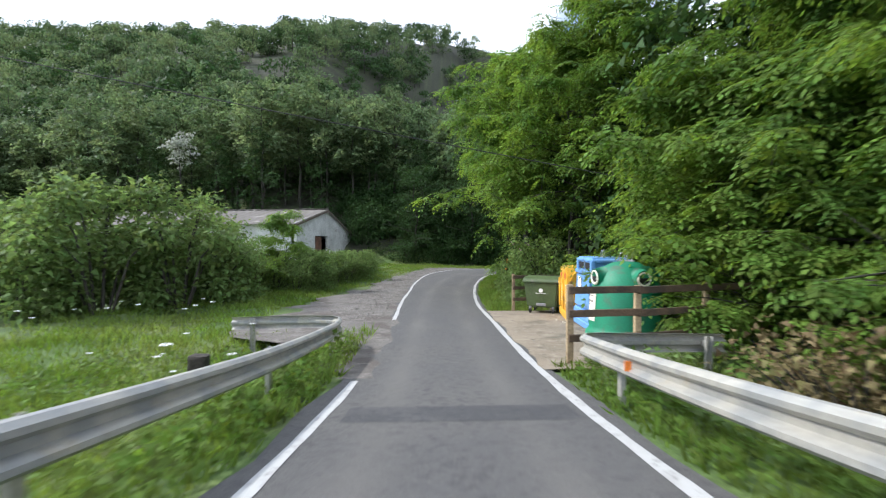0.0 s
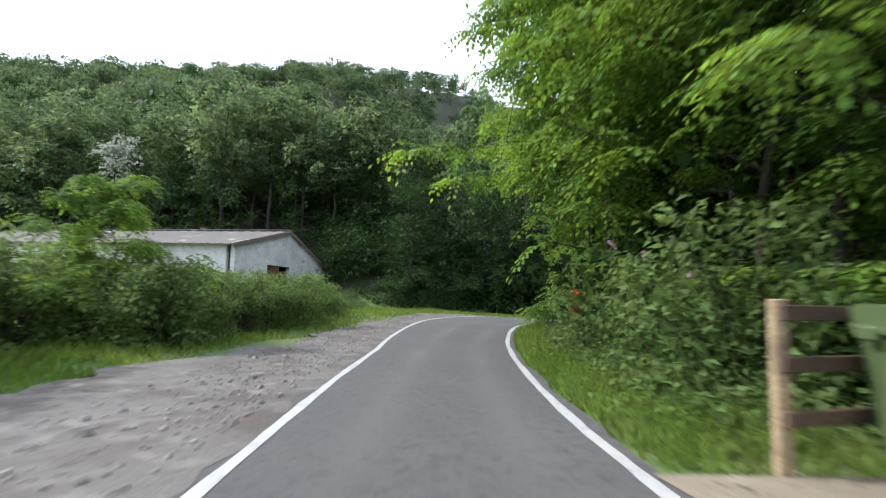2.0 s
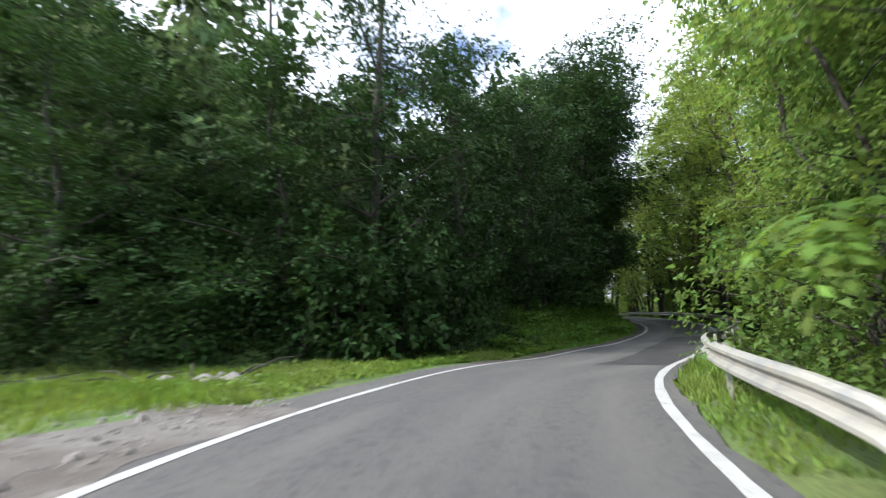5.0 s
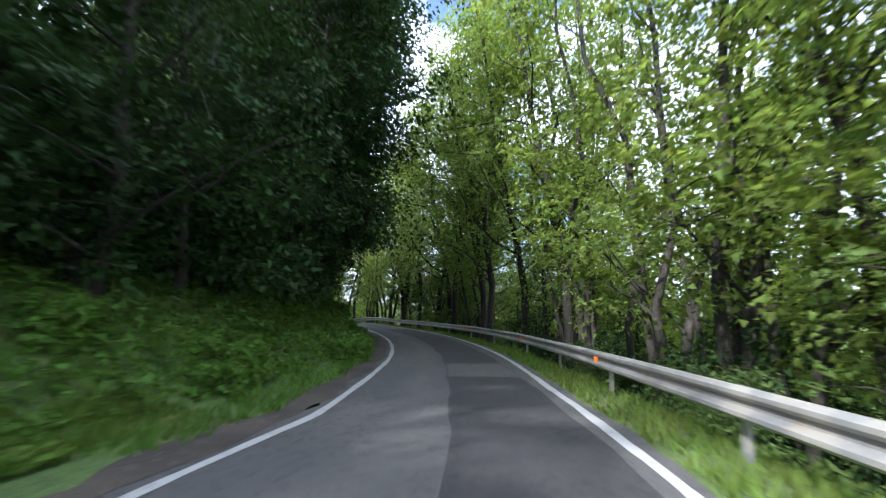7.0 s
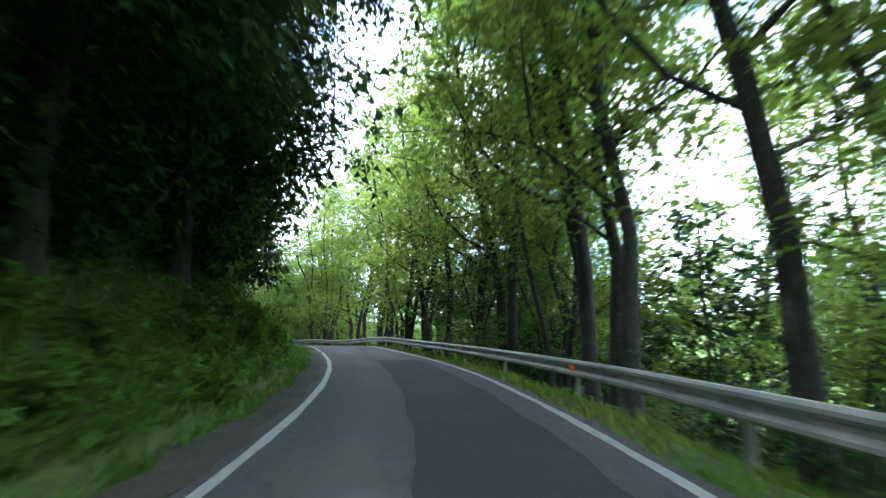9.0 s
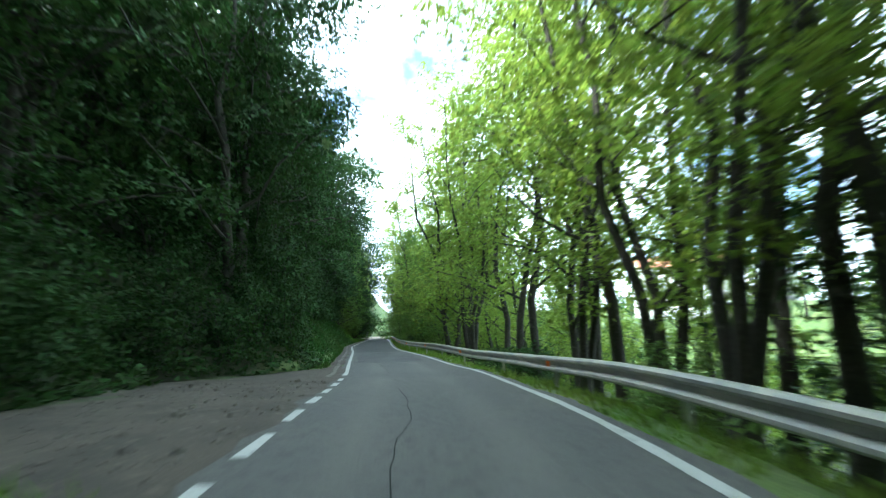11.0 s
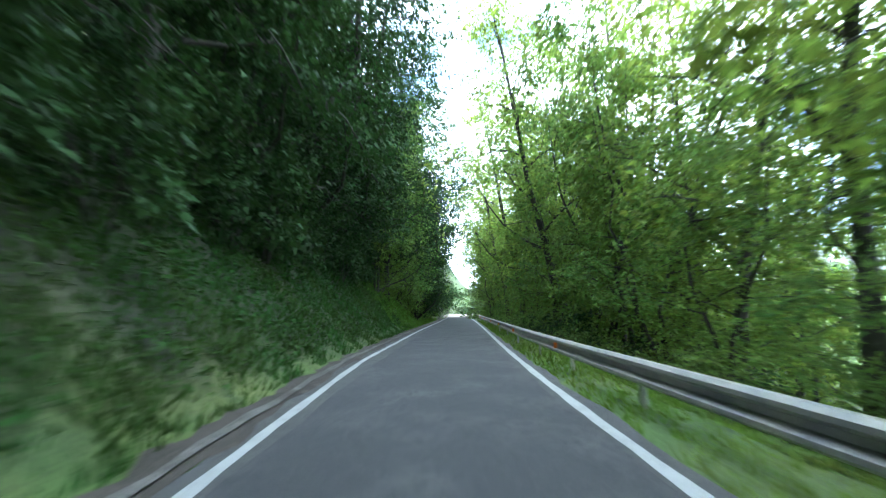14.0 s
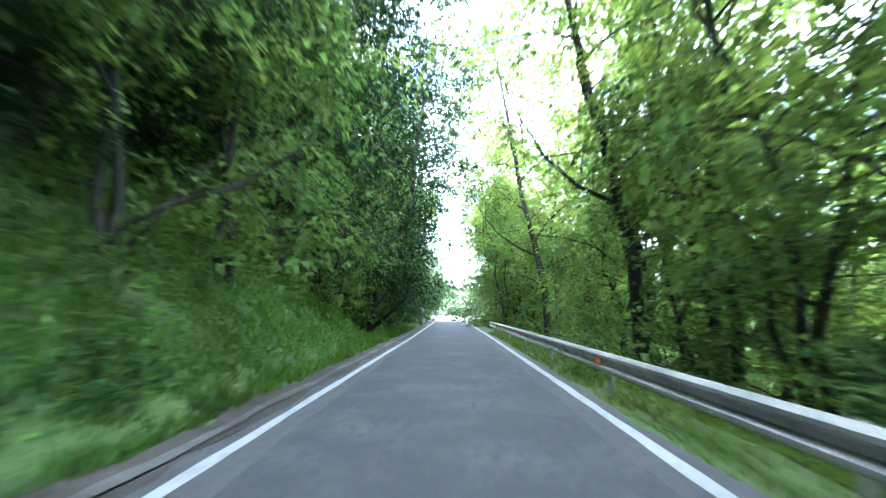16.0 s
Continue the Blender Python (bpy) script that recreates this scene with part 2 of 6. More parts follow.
def road_coords(x, y):
    """Distance along the road and to its right, for arrays of places."""
    x, y = np.atleast_1d(np.asarray(x, float)), np.atleast_1d(np.asarray(y, float))
    s, l = np.empty(len(x)), np.empty(len(x))
    for a in range(0, len(x), 4000):
        xa, ya = x[a:a + 4000, None], y[a:a + 4000, None]
        i = ((xa - CX)**2 + (ya - CY)**2).argmin(1)
        dx, dy = xa[:, 0] - CX[i], ya[:, 0] - CY[i]
        s[a:a + 4000] = ST[i] + dx * TX[i] + dy * TY[i]
        side = dx * TY[i] - dy * TX[i]
        far = np.hypot(dx, dy)
        l[a:a + 4000] = np.where(far > 6, np.sign(side) * far, side)
    return s, l


def road_z(s, l):
    return np.interp(s, ST, CZ) - np.clip(l, -6, 6) * np.interp(s, ST, TILT)


def on_road(s, l, up=0.0):
    """The place at s along the road and l to its right, up metres over the road's surface."""
    x = np.interp(s, ST, CX) + l * np.interp(s, ST, TY)
    y = np.interp(s, ST, CY) - l * np.interp(s, ST, TX)
    return Vector((float(x), float(y), float(road_z(s, l) + up)))


def heading(s):
    return math.degrees(math.atan2(-float(np.interp(s, ST, TX)), float(np.interp(s, ST, TY))))


def ramp(v, a, b):
    u = np.clip((v - a) / (b - a), 0, 1)
    return u * u * (3 - 2 * u)


def wave(x, y, size, seed):
    """Cheap smooth unevenness between about -1 and 1."""
    r = np.random.RandomState(seed)
    out = 0
    for _ in range(5):
        a, f, p = r.uniform(0, 6.28), r.uniform(0.6, 1.7) / size, r.uniform(0, 6.28)
        out = out + np.sin((x * np.cos(a) + y * np.sin(a)) * f * 6.28 + p)
    return out / 3


# where the slope of the left-hand hill starts, how high the first bank is, by distance along the road
FOOT = [(-24, 60), (36, 40), (42, 24), (45, 19), (48, 13.5), (50, 10), (52, 7.3), (56, 4.8), (62, 3.6), (70, 3.0), (86, 2.9), (99, 3.0), (103, 6.2), (112, 6.6), (117, 3.4), (121, 2.7), (140, 2.8), (165, 3.2), (178, 3.6), (200, 9), (260, 14)]
STEEP = [(-24, 0.3), (44, 0.35), (55, 0.45), (62, 0.55), (72, 0.6), (88, 0.85), (100, 0.9), (112, 0.95), (120, 1.15), (170, 1.25), (185, 0.7), (200, 0.3), (260, 0.2)]


def ground_z(x, y):
    x, y = np.atleast_1d(np.asarray(x, float)), np.atleast_1d(np.asarray(y, float))
    s, l = road_coords(x, y)
    z = road_z(s, l) - 0.05
    right, left = table(RIGHT_LINE, s), table(LEFT_LINE, s)
    # hill: the slope beside the road, and the hillside behind the barn
    d = np.clip(-l - table(FOOT, s), 0, None)
    k = table(STEEP, s)
    bank = np.where(d < 4, k * d, 4 * k + (d - 4) * np.interp(s, [50, 60, 80, 90], [0.4, 0.22, 0.22, 0.55])) * ramp(s, 38, 50)
    bank = 34 * np.tanh(bank / 34)
    back = np.clip(y - 64 - 0.06 * np.clip(-x - 15, 0, None), 0, None)
    back = np.where(back < 10, 0.35 * back, 3.5 + (back - 10) * 0.70)
    back = back * (1 - ramp(x - 0.12 * y, 10, 50))
    back = back * (1 - ramp(s, 46, 60) * (1 - ramp(-l, 45, 130)))
    hill = np.maximum(bank, np.where(l < 0, back, 0))
    hill = 190 * np.tanh(hill / 190)
    # meadow side of the first stretch, slightly lower, with the stream's dip by the bridge
    meadow = ramp(-l, left + 0.6, left + 2.2) * (1 - ramp(s, 10, 16)) * 0.45 * (s < 30)
    # right side: pad and verge, then down to the valley floor
    edge = np.interp(s, [-24, 6, 8.5, 9.5, 18, 20, 30, 40, 260], [2.6, 2.8, 4.5, 7.0, 7.0, 5, 4.2, 3.0, 3.0])
    down = np.clip(l - edge, 0, None)
    drop = np.where(s < 42, 0.35 * np.clip(down, 0, 6), 0) + np.where(s >= 42, 0.62 * np.clip(down, 0, 11), 0)
    hill = hill * (1 - 0.92 * ramp(s, 200, 250) * (1 - ramp(-l, 40, 110)))
    far_right = np.clip(l - 34, 0, None) * 0.36 * ramp(s, 40, 70)
    out = z + hill - meadow - drop + 13 * np.tanh(far_right / 13)
    off = np.clip((np.abs(l) - 2.6) / 4, 0, 1)
    out += off * (0.12 * wave(x, y, 5, 1) + 0.05 * wave(x, y, 1.7, 2))
    big = np.clip((np.abs(l) - 15) / 60, 0, 1)
    return out + big * 1.6 * wave(x, y, 45, 3)


def gz(x, y):
    return float(ground_z(x, y)[0])


# ---- building helpers ----


def link_mesh(name, verts, faces, mat, smooth=False):
    me = bpy.data.meshes.new(name)
    me.from_pydata([tuple(v) for v in verts], [], faces)
    me.materials.append(mat)
    if smooth:
        me.shade_smooth()
    me.update()
    return new(name, me)


def part(name, bm, mat, parent=None, label="", smooth=False):
    me = bpy.data.meshes.new(name)
    bm.normal_update()
    bm.to_mesh(me)
    bm.free()
    me.materials.append(mat)
    if smooth:
        me.shade_smooth()
    ob = new(name, me)
    if parent:
        ob.parent = parent
    if label:
        ob["label"] = label
    return ob


def child(ob, parent, label=""):
    ob.parent = parent
    if label:
        ob["label"] = label
    return ob


def thing(name, m, label, category, group="", kind=""):
    ob = new(name)
    ob.matrix_world = m
    ob.empty_display_size = 0.3
    return tagged(ob, label, category, group, kind)


def box(bm, size, centre, bevel=0.0, turn=None, segments=1):
    """A box added to bm; bevelled edges if asked."""
    g = bmesh.ops.create_cube(bm, size=1)
    vs = g["verts"]
    m = Matrix.Translation(centre) @ (turn or Matrix()) @ Matrix.Diagonal((*size, 1))
    bmesh.ops.transform(bm, matrix=m, verts=vs)
    if bevel:
        es = list({e for v in vs for e in v.link_edges})
        bmesh.ops.bevel(bm, geom=es, offset=bevel, segments=segments, affect="EDGES", profile=0.6)


def tube(bm, points, radii, sides=8, cap=True):
    """A tapered tube along points."""
    rings = []
    pts = [Vector(p) for p in points]
    for i, p in enumerate(pts):
        d = (pts[min(i + 1, len(pts) - 1)] - pts[max(i - 1, 0)]).normalized()
        a = d.cross(Vector((0, 0, 1)) if abs(d.z) < 0.9 else Vector((1, 0, 0))).normalized()
        b = d.cross(a)
        rings.append([bm.verts.new(p + (a * math.cos(t) + b * math.sin(t)) * radii[i]) for t in (2 * math.pi * j / sides for j in range(sides))])
    for r, q in zip(rings, rings[1:]):
        for j in range(sides):
            bm.faces.new((r[j], r[(j + 1) % sides], q[(j + 1) % sides], q[j]))
    if cap:
        bm.faces.new(rings[0])
        bm.faces.new(rings[-1][::-1])


def strip(name, s_values, left, right, up, mat, cross=1, smooth=True):
    """A ribbon lying along the road between two offsets (numbers or functions of s)."""
    f = left if callable(left) else (lambda s: left)
    g = right if callable(right) else (lambda s: right)
    verts, faces = [], []
    for s in s_values:
        for j in range(cross + 1):
            l = f(s) + (g(s) - f(s)) * j / cross
            verts.append(on_road(s, l, up))
    n = cross + 1
    for i in range(len(s_values) - 1):
        for j in range(cross):
            a = i * n + j
            faces.append((a, a + 1, a + n + 1, a + n))
    return link_mesh(name, verts, faces, mat, smooth)


def leaf_arrays(c, d, n, length, width, fold=0.25):
    """Leaf quads: centres, ways along, normals; a folded rhombus each."""
    d = d / np.linalg.norm(d, axis=1)[:, None]
    w = np.cross(d, n)
    w /= np.linalg.norm(w, axis=1)[:, None] + 1e-9
    up = np.cross(w, d)
    L, W = length[:, None] / 2, width[:, None] / 2
    v = np.empty((len(c), 4, 3))
    v[:, 0], v[:, 2] = c - d * L, c + d * L
    v[:, 1], v[:, 3] = c + w * W + up * W * fold, c - w * W + up * W * fold
    return v.reshape(-1, 3)


def quads_mesh(name, v, mat, slim=False):
    """Leaves as one mesh; slim makes each a single pointed triangle."""
    me = bpy.data.meshes.new(name)
    n, k = len(v) // 4, 4
    if slim:
        q = v.reshape(-1, 4, 3)
        back = (q[:, 0] - q[:, 2]) * 0.32
        v, k = np.stack([q[:, 1] + back, q[:, 2], q[:, 3] + back], 1).reshape(-1, 3), 3
    me.vertices.add(len(v))
    me.vertices.foreach_set("co", v.astype(np.float32).ravel())
    me.loops.add(len(v))
    me.loops.foreach_set("vertex_index", np.arange(len(v), dtype=np.int32))
    me.polygons.add(n)
    me.polygons.foreach_set("loop_start", np.arange(0, k * n, k, dtype=np.int32))
    me.polygons.foreach_set("loop_total", np.full(n, k, dtype=np.int32))
    me.materials.append(mat)
    me.update(calc_edges=True)
    return new(name, me)


def tri_mesh(name, v, mat):
    me = bpy.data.meshes.new(name)
    n = len(v) // 3
    me.vertices.add(len(v))
    me.vertices.foreach_set("co", v.astype(np.float32).ravel())
    me.loops.add(len(v))
    me.loops.foreach_set("vertex_index", np.arange(len(v), dtype=np.int32))
    me.polygons.add(n)
    me.polygons.foreach_set("loop_start", np.arange(0, 3 * n, 3, dtype=np.int32))
    me.polygons.foreach_set("loop_total", np.full(n, 3, dtype=np.int32))
    me.materials.append(mat)
    me.update(calc_edges=True)
    return new(name, me)


def unit(r, n):
    v = r.normal(size=(n, 3))
    return v / np.linalg.norm(v, axis=1)[:, None]


def leaves_round(r, tips, spread, count, size, flat=0.75, droop=0.3):
    """Leaf quads scattered round twig tips."""
    tips = np.asarray(tips, float)
    i = r.randint(0, len(tips), count)
    sp = np.asarray(spread)[i] if np.ndim(spread) else np.full(count, spread)
    off = unit(r, count) * (r.uniform(0, 1, count)**0.45 * sp)[:, None]
    off[:, 2] *= flat
    c = tips[i] + off
    d = off + unit(r, count) * 0.6 * sp[:, None]
    d[:, 2] -= droop * sp
    nrm = unit(r, count) * 0.75 + np.array([0, 0, 1.0])
    L = size * r.uniform(0.65, 1.35, count)
    return leaf_arrays(c, d, nrm, L, L * r.uniform(0.5, 0.75, count))


def sprays_round(r, tips, spread, count, size, per=13, reach=0.6, flat=0.75, droop=0.35):
    """Leaves in flat drooping sprays set round twig tips, with gaps between the sprays."""
    tips = np.asarray(tips, float)
    n = max(1, count // per)
    i = r.randint(0, len(tips), n)
    off = unit(r, n) * (r.uniform(0, 1, n)**0.5 * spread)[:, None]
    off[:, 2] *= flat
    axis = off * np.array([1, 1, 0.2]) + unit(r, n) * np.array([0.5, 0.5, 0.25]) * spread
    axis /= np.linalg.norm(axis, axis=1)[:, None]
    side = np.cross(axis, np.array([0, 0, 1.0]) + 0.45 * unit(r, n))
    side /= np.linalg.norm(side, axis=1)[:, None] + 1e-9
    k = np.repeat(np.arange(n), per)
    m = len(k)
    u, w = r.uniform(-0.15, 1, m), r.normal(0, 1, m)
    R = reach * r.uniform(0.6, 1.3, n)[k]
    c = tips[i][k] + off[k] + axis[k] * (u * R)[:, None] + side[k] * (w * 0.26 * R)[:, None] + r.normal(0, 0.10, (m, 3)) * R[:, None]
    c[:, 2] -= droop * R * (u * u + 0.5 * np.abs(w) * 0.3)
    d = axis[k] * 0.8 + side[k] * (np.sign(w) * 0.8)[:, None] + 0.45 * unit(r, m) - np.array([0, 0, 0.45])
    nrm = np.cross(side[k], axis[k])
    nrm *= np.sign(nrm[:, 2:3] + 1e-9)
    L = size * r.uniform(0.65, 1.35, m)
    return leaf_arrays(c, d, nrm + 0.55 * unit(r, m), L, L * r.uniform(0.55, 0.8, m))


def fronds_round(r, tips, spread, count, length):
    """Feathered leaves in flat layers: pairs of leaflets along a drooping stalk."""
    tips = np.asarray(tips, float)
    i = r.randint(0, len(tips), count)
    off = unit(r, count) * (r.uniform(0, 1, count)**0.5 * spread)[:, None]
    off[:, 2] *= 0.4
    base = tips[i] + off
    way = off * np.array([1, 1, 0]) + unit(r, count) * np.array([0.5, 0.5, 0.2]) * spread
    way /= np.linalg.norm(way, axis=1)[:, None]
    way[:, 2] += 0.12
    side = np.cross(way, np.array([0, 0, 1.0]) + 0.2 * unit(r, count))
    side /= np.linalg.norm(side, axis=1)[:, None] + 1e-9
    L = length * r.uniform(0.7, 1.25, count)
    out = []
    for k in range(6):
        u = 0.18 + 0.165 * k
        stalk = base + way * (L * u)[:, None] - np.array([0, 0, 1.0]) * (0.55 * L * u * u)[:, None]
        along = way - np.array([0, 0, 1.0]) * (1.1 * u)
        nrm = np.cross(side, along)
        for sg in ((1, -1) if k < 5 else (0,)):
            d = side * sg + along * (0.4 if sg else 1) - np.array([0, 0, 0.25])
            ll = L * 0.27
            out.append(leaf_arrays(stalk + d * (ll * 0.5)[:, None], d, nrm + 0.2 * unit(r, count), ll, ll * 0.52, 0.1))
    return np.concatenate(out)


def skeleton_tree(r, height, trunk_r, first, spread, limbs, up=0.5, lean=(0, 0), stems=1, twigs=4, wob=0.25, sides=7, fine=True):
    """Trunk and limbs as one bmesh, and the twig ends that carry leaves."""
    bm = bmesh.new()
    tips = []
    for k in range(stems):
        a0 = r.uniform(0, 6.28)
        lx, ly = lean[0] + (0.18 * height * math.cos(a0) if stems > 1 else 0), lean[1] + (0.18 * height * math.sin(a0) if stems > 1 else 0)
        n = 9
        pts = []
        for i in range(n):
            u = i / (n - 1)
            w = wob * (1 - abs(2 * u - 1)) if i else 0
            pts.append(Vector((lx * u**1.3 + r.normal() * w, ly * u**1.3 + r.normal() * w, -0.6 + (height + 0.6) * u)))
        rad = [trunk_r * (1.25 if i == 0 else 1) * (1 - 0.86 * i / (n - 1)) for i in range(n)]
        tube(bm, pts, rad, sides)
        tips.append(pts[-1])
        for j in range(limbs // stems):
            u = first + (1 - first) * (j + r.uniform(0, 1)) / (limbs // stems)
            f = u * (n - 1)
            i = min(int(f), n - 2)
            p = pts[i].lerp(pts[i + 1], f - i)
            a = j * 2.4 + r.uniform(-0.5, 0.5)
            reach = spread * (1 - 0.55 * max(0, (u - first) / (1 - first + 1e-6))**1.5) * r.uniform(0.7, 1.15)
            q = [p]
            d = Vector((math.cos(a), math.sin(a), up * r.uniform(0.5, 1.4)))
            for _ in range(4):
                d = (d + Vector((r.normal() * 0.22, r.normal() * 0.22, r.normal() * 0.12 - 0.05))).normalized()
                q.append(q[-1] + d * reach / 4)
            br = max(0.018, rad[i] * 0.42)
            tube(bm, q if fine else q[::2], [br, br * 0.8, br * 0.6, br * 0.4, br * 0.15] if fine else [br, br * 0.6, br * 0.15], 5 if fine else 3, False)
            tips += q[2:]
            for t in range(twigs):
                b = q[r.randint(1, 5)]
                e = b + Vector((r.normal(), r.normal(), r.normal() * 0.5 + 0.1)).normalized() * reach * r.uniform(0.25, 0.5)
                if fine:
                    tube(bm, [b, (b + e) / 2 + Vector((0, 0, 0.06)), e], [br * 0.4, br * 0.25, br * 0.08], 3, False)
                tips += [e, (b + e) / 2]
    return bm, tips


def plant(name, r, bm, leaf_v, leaf_mat, label, category, group="", bark=None, crown="crown", slim=True):
    """A tree or shrub at the origin: an empty with its trunk and its crown."""
    ob = thing(name, Matrix(), label, category, group)
    if bm:
        part("trunk", bm, bark or BARK, ob, smooth=True)
    child(quads_mesh(crown, leaf_v, leaf_mat, slim), ob)
    return ob


USED = set()


def put_plant(proto, x, y, turn, size=1.0, tall=1.0, sink=0.1, label=""):
    """Stands the plant, or a copy of it once it has a place, on the ground, turned and sized."""
    m = pose(x, y, gz(x, y) - sink, 0, 0, turn)
    if proto.name in USED:
        ob = copy_thing(proto, m)
    else:
        USED.add(proto.name)
        ob = proto
        ob.matrix_basis = m
    ob.scale = (size, size, size * tall)
    if label:
        ob["label"] = label
    return ob

# ---- ground, road and markings ----


def make_ground():
    """One sheet from the verges to the horizon, finer near the road."""
    def lines(lo, hi, fine):
        core = list(np.arange(lo, hi + 0.01, fine))
        step, a, b = fine, lo, hi
        while b - hi < 2500:
            step *= 1.35
            a, b = a - step, b + step
            core = [a] + core + [b]
        return np.array(core)
    xs, ys = lines(-22, 84, 0.75), lines(-12, 190, 0.75)
    X, Y = np.meshgrid(xs, ys)
    x, y = X.ravel(), Y.ravel()
    z = ground_z(x, y)
    s, l = road_coords(x, y)
    nx, ny = len(xs), len(ys)
    j, i = np.meshgrid(np.arange(ny - 1), np.arange(nx - 1), indexing="ij")
    a = (j * nx + i).ravel()
    me = bpy.data.meshes.new("ground")
    me.vertices.add(len(x))
    me.vertices.foreach_set("co", np.stack([x, y, z], 1).astype(np.float32).ravel())
    f = np.stack([a, a + 1, a + nx + 1, a + nx], 1).astype(np.int32)
    me.loops.add(f.size)
    me.loops.foreach_set("vertex_index", f.ravel())
    me.polygons.add(len(f))
    me.polygons.foreach_set("loop_start", np.arange(0, f.size, 4, dtype=np.int32))
    me.polygons.foreach_set("loop_total", np.full(len(f), 4, dtype=np.int32))
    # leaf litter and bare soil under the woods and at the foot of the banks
    # reaches full on the bank from 114 to 158, darkening it for tree shade
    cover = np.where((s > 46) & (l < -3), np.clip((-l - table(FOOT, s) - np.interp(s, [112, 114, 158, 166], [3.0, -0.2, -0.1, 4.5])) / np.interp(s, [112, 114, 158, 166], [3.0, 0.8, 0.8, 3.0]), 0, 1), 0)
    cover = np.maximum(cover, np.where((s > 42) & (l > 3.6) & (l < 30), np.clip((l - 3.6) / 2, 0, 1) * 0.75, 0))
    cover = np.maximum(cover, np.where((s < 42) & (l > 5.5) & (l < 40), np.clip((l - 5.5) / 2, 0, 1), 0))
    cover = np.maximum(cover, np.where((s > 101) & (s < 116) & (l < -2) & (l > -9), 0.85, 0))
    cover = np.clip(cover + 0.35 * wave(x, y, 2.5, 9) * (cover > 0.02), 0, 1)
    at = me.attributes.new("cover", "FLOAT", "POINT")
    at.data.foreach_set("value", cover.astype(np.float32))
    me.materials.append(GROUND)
    me.update(calc_edges=True)
    me.shade_smooth()
    return tagged(new("ground", me), "grassy uneven ground with leaf litter under woods", "ground", kind="structure")


make_ground()
ALONG = np.arange(-24, 255, 0.7)
wob = lambda s, k, a=0.07: a * (math.sin(s * 1.7 + k) + 0.6 * math.sin(s * 4.3 + 2 * k) + 0.4 * math.sin(s * 9.1 + k))
road = strip("road", ALONG, lambda s: -table(LEFT_LINE, s) - 0.28 + wob(s, 1) - 0.5 * float(ramp(s, 30, 38) - ramp(s, 50, 58)), lambda s: table(RIGHT_LINE, s) + 0.24 + wob(s, 4, 0.05), 0.0, ASPHALT, 24)
sv, lv = np.repeat(ALONG, 25), np.array([v.co[:2] for v in road.data.vertices])
lv = road_coords(lv[:, 0], lv[:, 1])[1]
tracks = np.exp(-((np.abs(lv - 0.1) - 0.78) / 0.26)**2) * (0.55 + 0.3 * wave(sv, lv * 3, 6.0, 14))
tracks = np.maximum(tracks, np.clip(wave(sv, lv * 2, 3.1, 15) - 0.25, 0, 0.8) * ramp(sv, 38, 44) * (1 - ramp(sv, 50, 56)))
road.data.attributes.new("cover", "FLOAT", "POINT").data.foreach_set("value", np.clip(tracks, 0, 1).astype(np.float32))
tagged(road, "narrow worn grey asphalt country road", "road", kind="structure")


def line_on(name, s0, s1, side, label, width=0.13, up=0.006):
    f = (lambda s: -table(LEFT_LINE, s)) if side < 0 else (lambda s: float(table(RIGHT_LINE, s)))
    ob = strip(name, np.linspace(s0, s1, max(2, int((s1 - s0) / 0.35))), lambda s: f(s) - width / 2 + wob(s, 7, 0.008), lambda s: f(s) + width / 2 + wob(s, 3, 0.008), up, PAINT)
    return tagged(ob, label, "road marking", kind="structure")


line_on("edge_line", -24, 7.6, -1, "worn white edge line painted on asphalt")
line_on("edge_line", 16.2, 97.0, -1, "worn white edge line painted on asphalt")
for k in range(9):
    line_on("dash", 98.0 + 1.6 * k, 98.9 + 1.6 * k, -1, "short white dash painted before a lay-by")
line_on("edge_line", 113.0, 250, -1, "white edge line painted on asphalt")
line_on("edge_line", -24, 250, 1, "continuous white edge line painted on asphalt", 0.14)


def patch(s0, s1, l0, l1, mat, up=0.003, label="darker newer asphalt patch in the road"):
    ob = strip("asphalt_patch", np.linspace(s0, s1, max(3, int((s1 - s0) / 0.7))), lambda s: l0 + wob(s, 11, 0.03), lambda s: l1 + wob(s, 5, 0.03), up, mat, 4)
    return tagged(ob, label, "asphalt patch", kind="structure")


patch(52, 92, -0.12, 1.52, ASPHALT_DARK)
patch(66.5, 69.5, -0.1, 1.5, ASPHALT, 0.0045, "pale trench seam across the dark asphalt")
patch(5.2, 5.9, -1.15, 1.5, ASPHALT_NEW, 0.003, "dark transverse joint at the bridge end")
patch(119.0, 128, -1.4, 1.4, ASPHALT_NEW, 0.003)
# lowers the tone of the road from 129.5 m to the end of the woods
patch(129.5, 214, -1.6, 1.52, ASPHALT_NEW, 0.003, "darker grey asphalt surface")


def crack(s0, s1, l0, l1, seed):
    r = np.random.RandomState(seed)
    n = max(4, int((s1 - s0) / 0.3))
    off = np.cumsum(r.normal(0, 0.05, n + 1))
    f = lambda s: float(l0 + (l1 - l0) * (s - s0) / (s1 - s0) + np.interp(s, np.linspace(s0, s1, n + 1), off))
    ob = strip("tar_crack", np.linspace(s0, s1, n), lambda s: f(s) - 0.006, lambda s: f(s) + 0.007, 0.0042, CRACK)
    tagged(ob, "dark crack in the worn asphalt", "crack", kind="structure")


for c in ((97, 108, -0.3, 0.05, 1), (110, 121, -0.2, -0.1, 2), (126, 134, 0.1, 0.9, 3), (130, 135, -0.6, 0.6, 7), (150, 158, -0.4, 0.3, 4)):
    crack(*c)

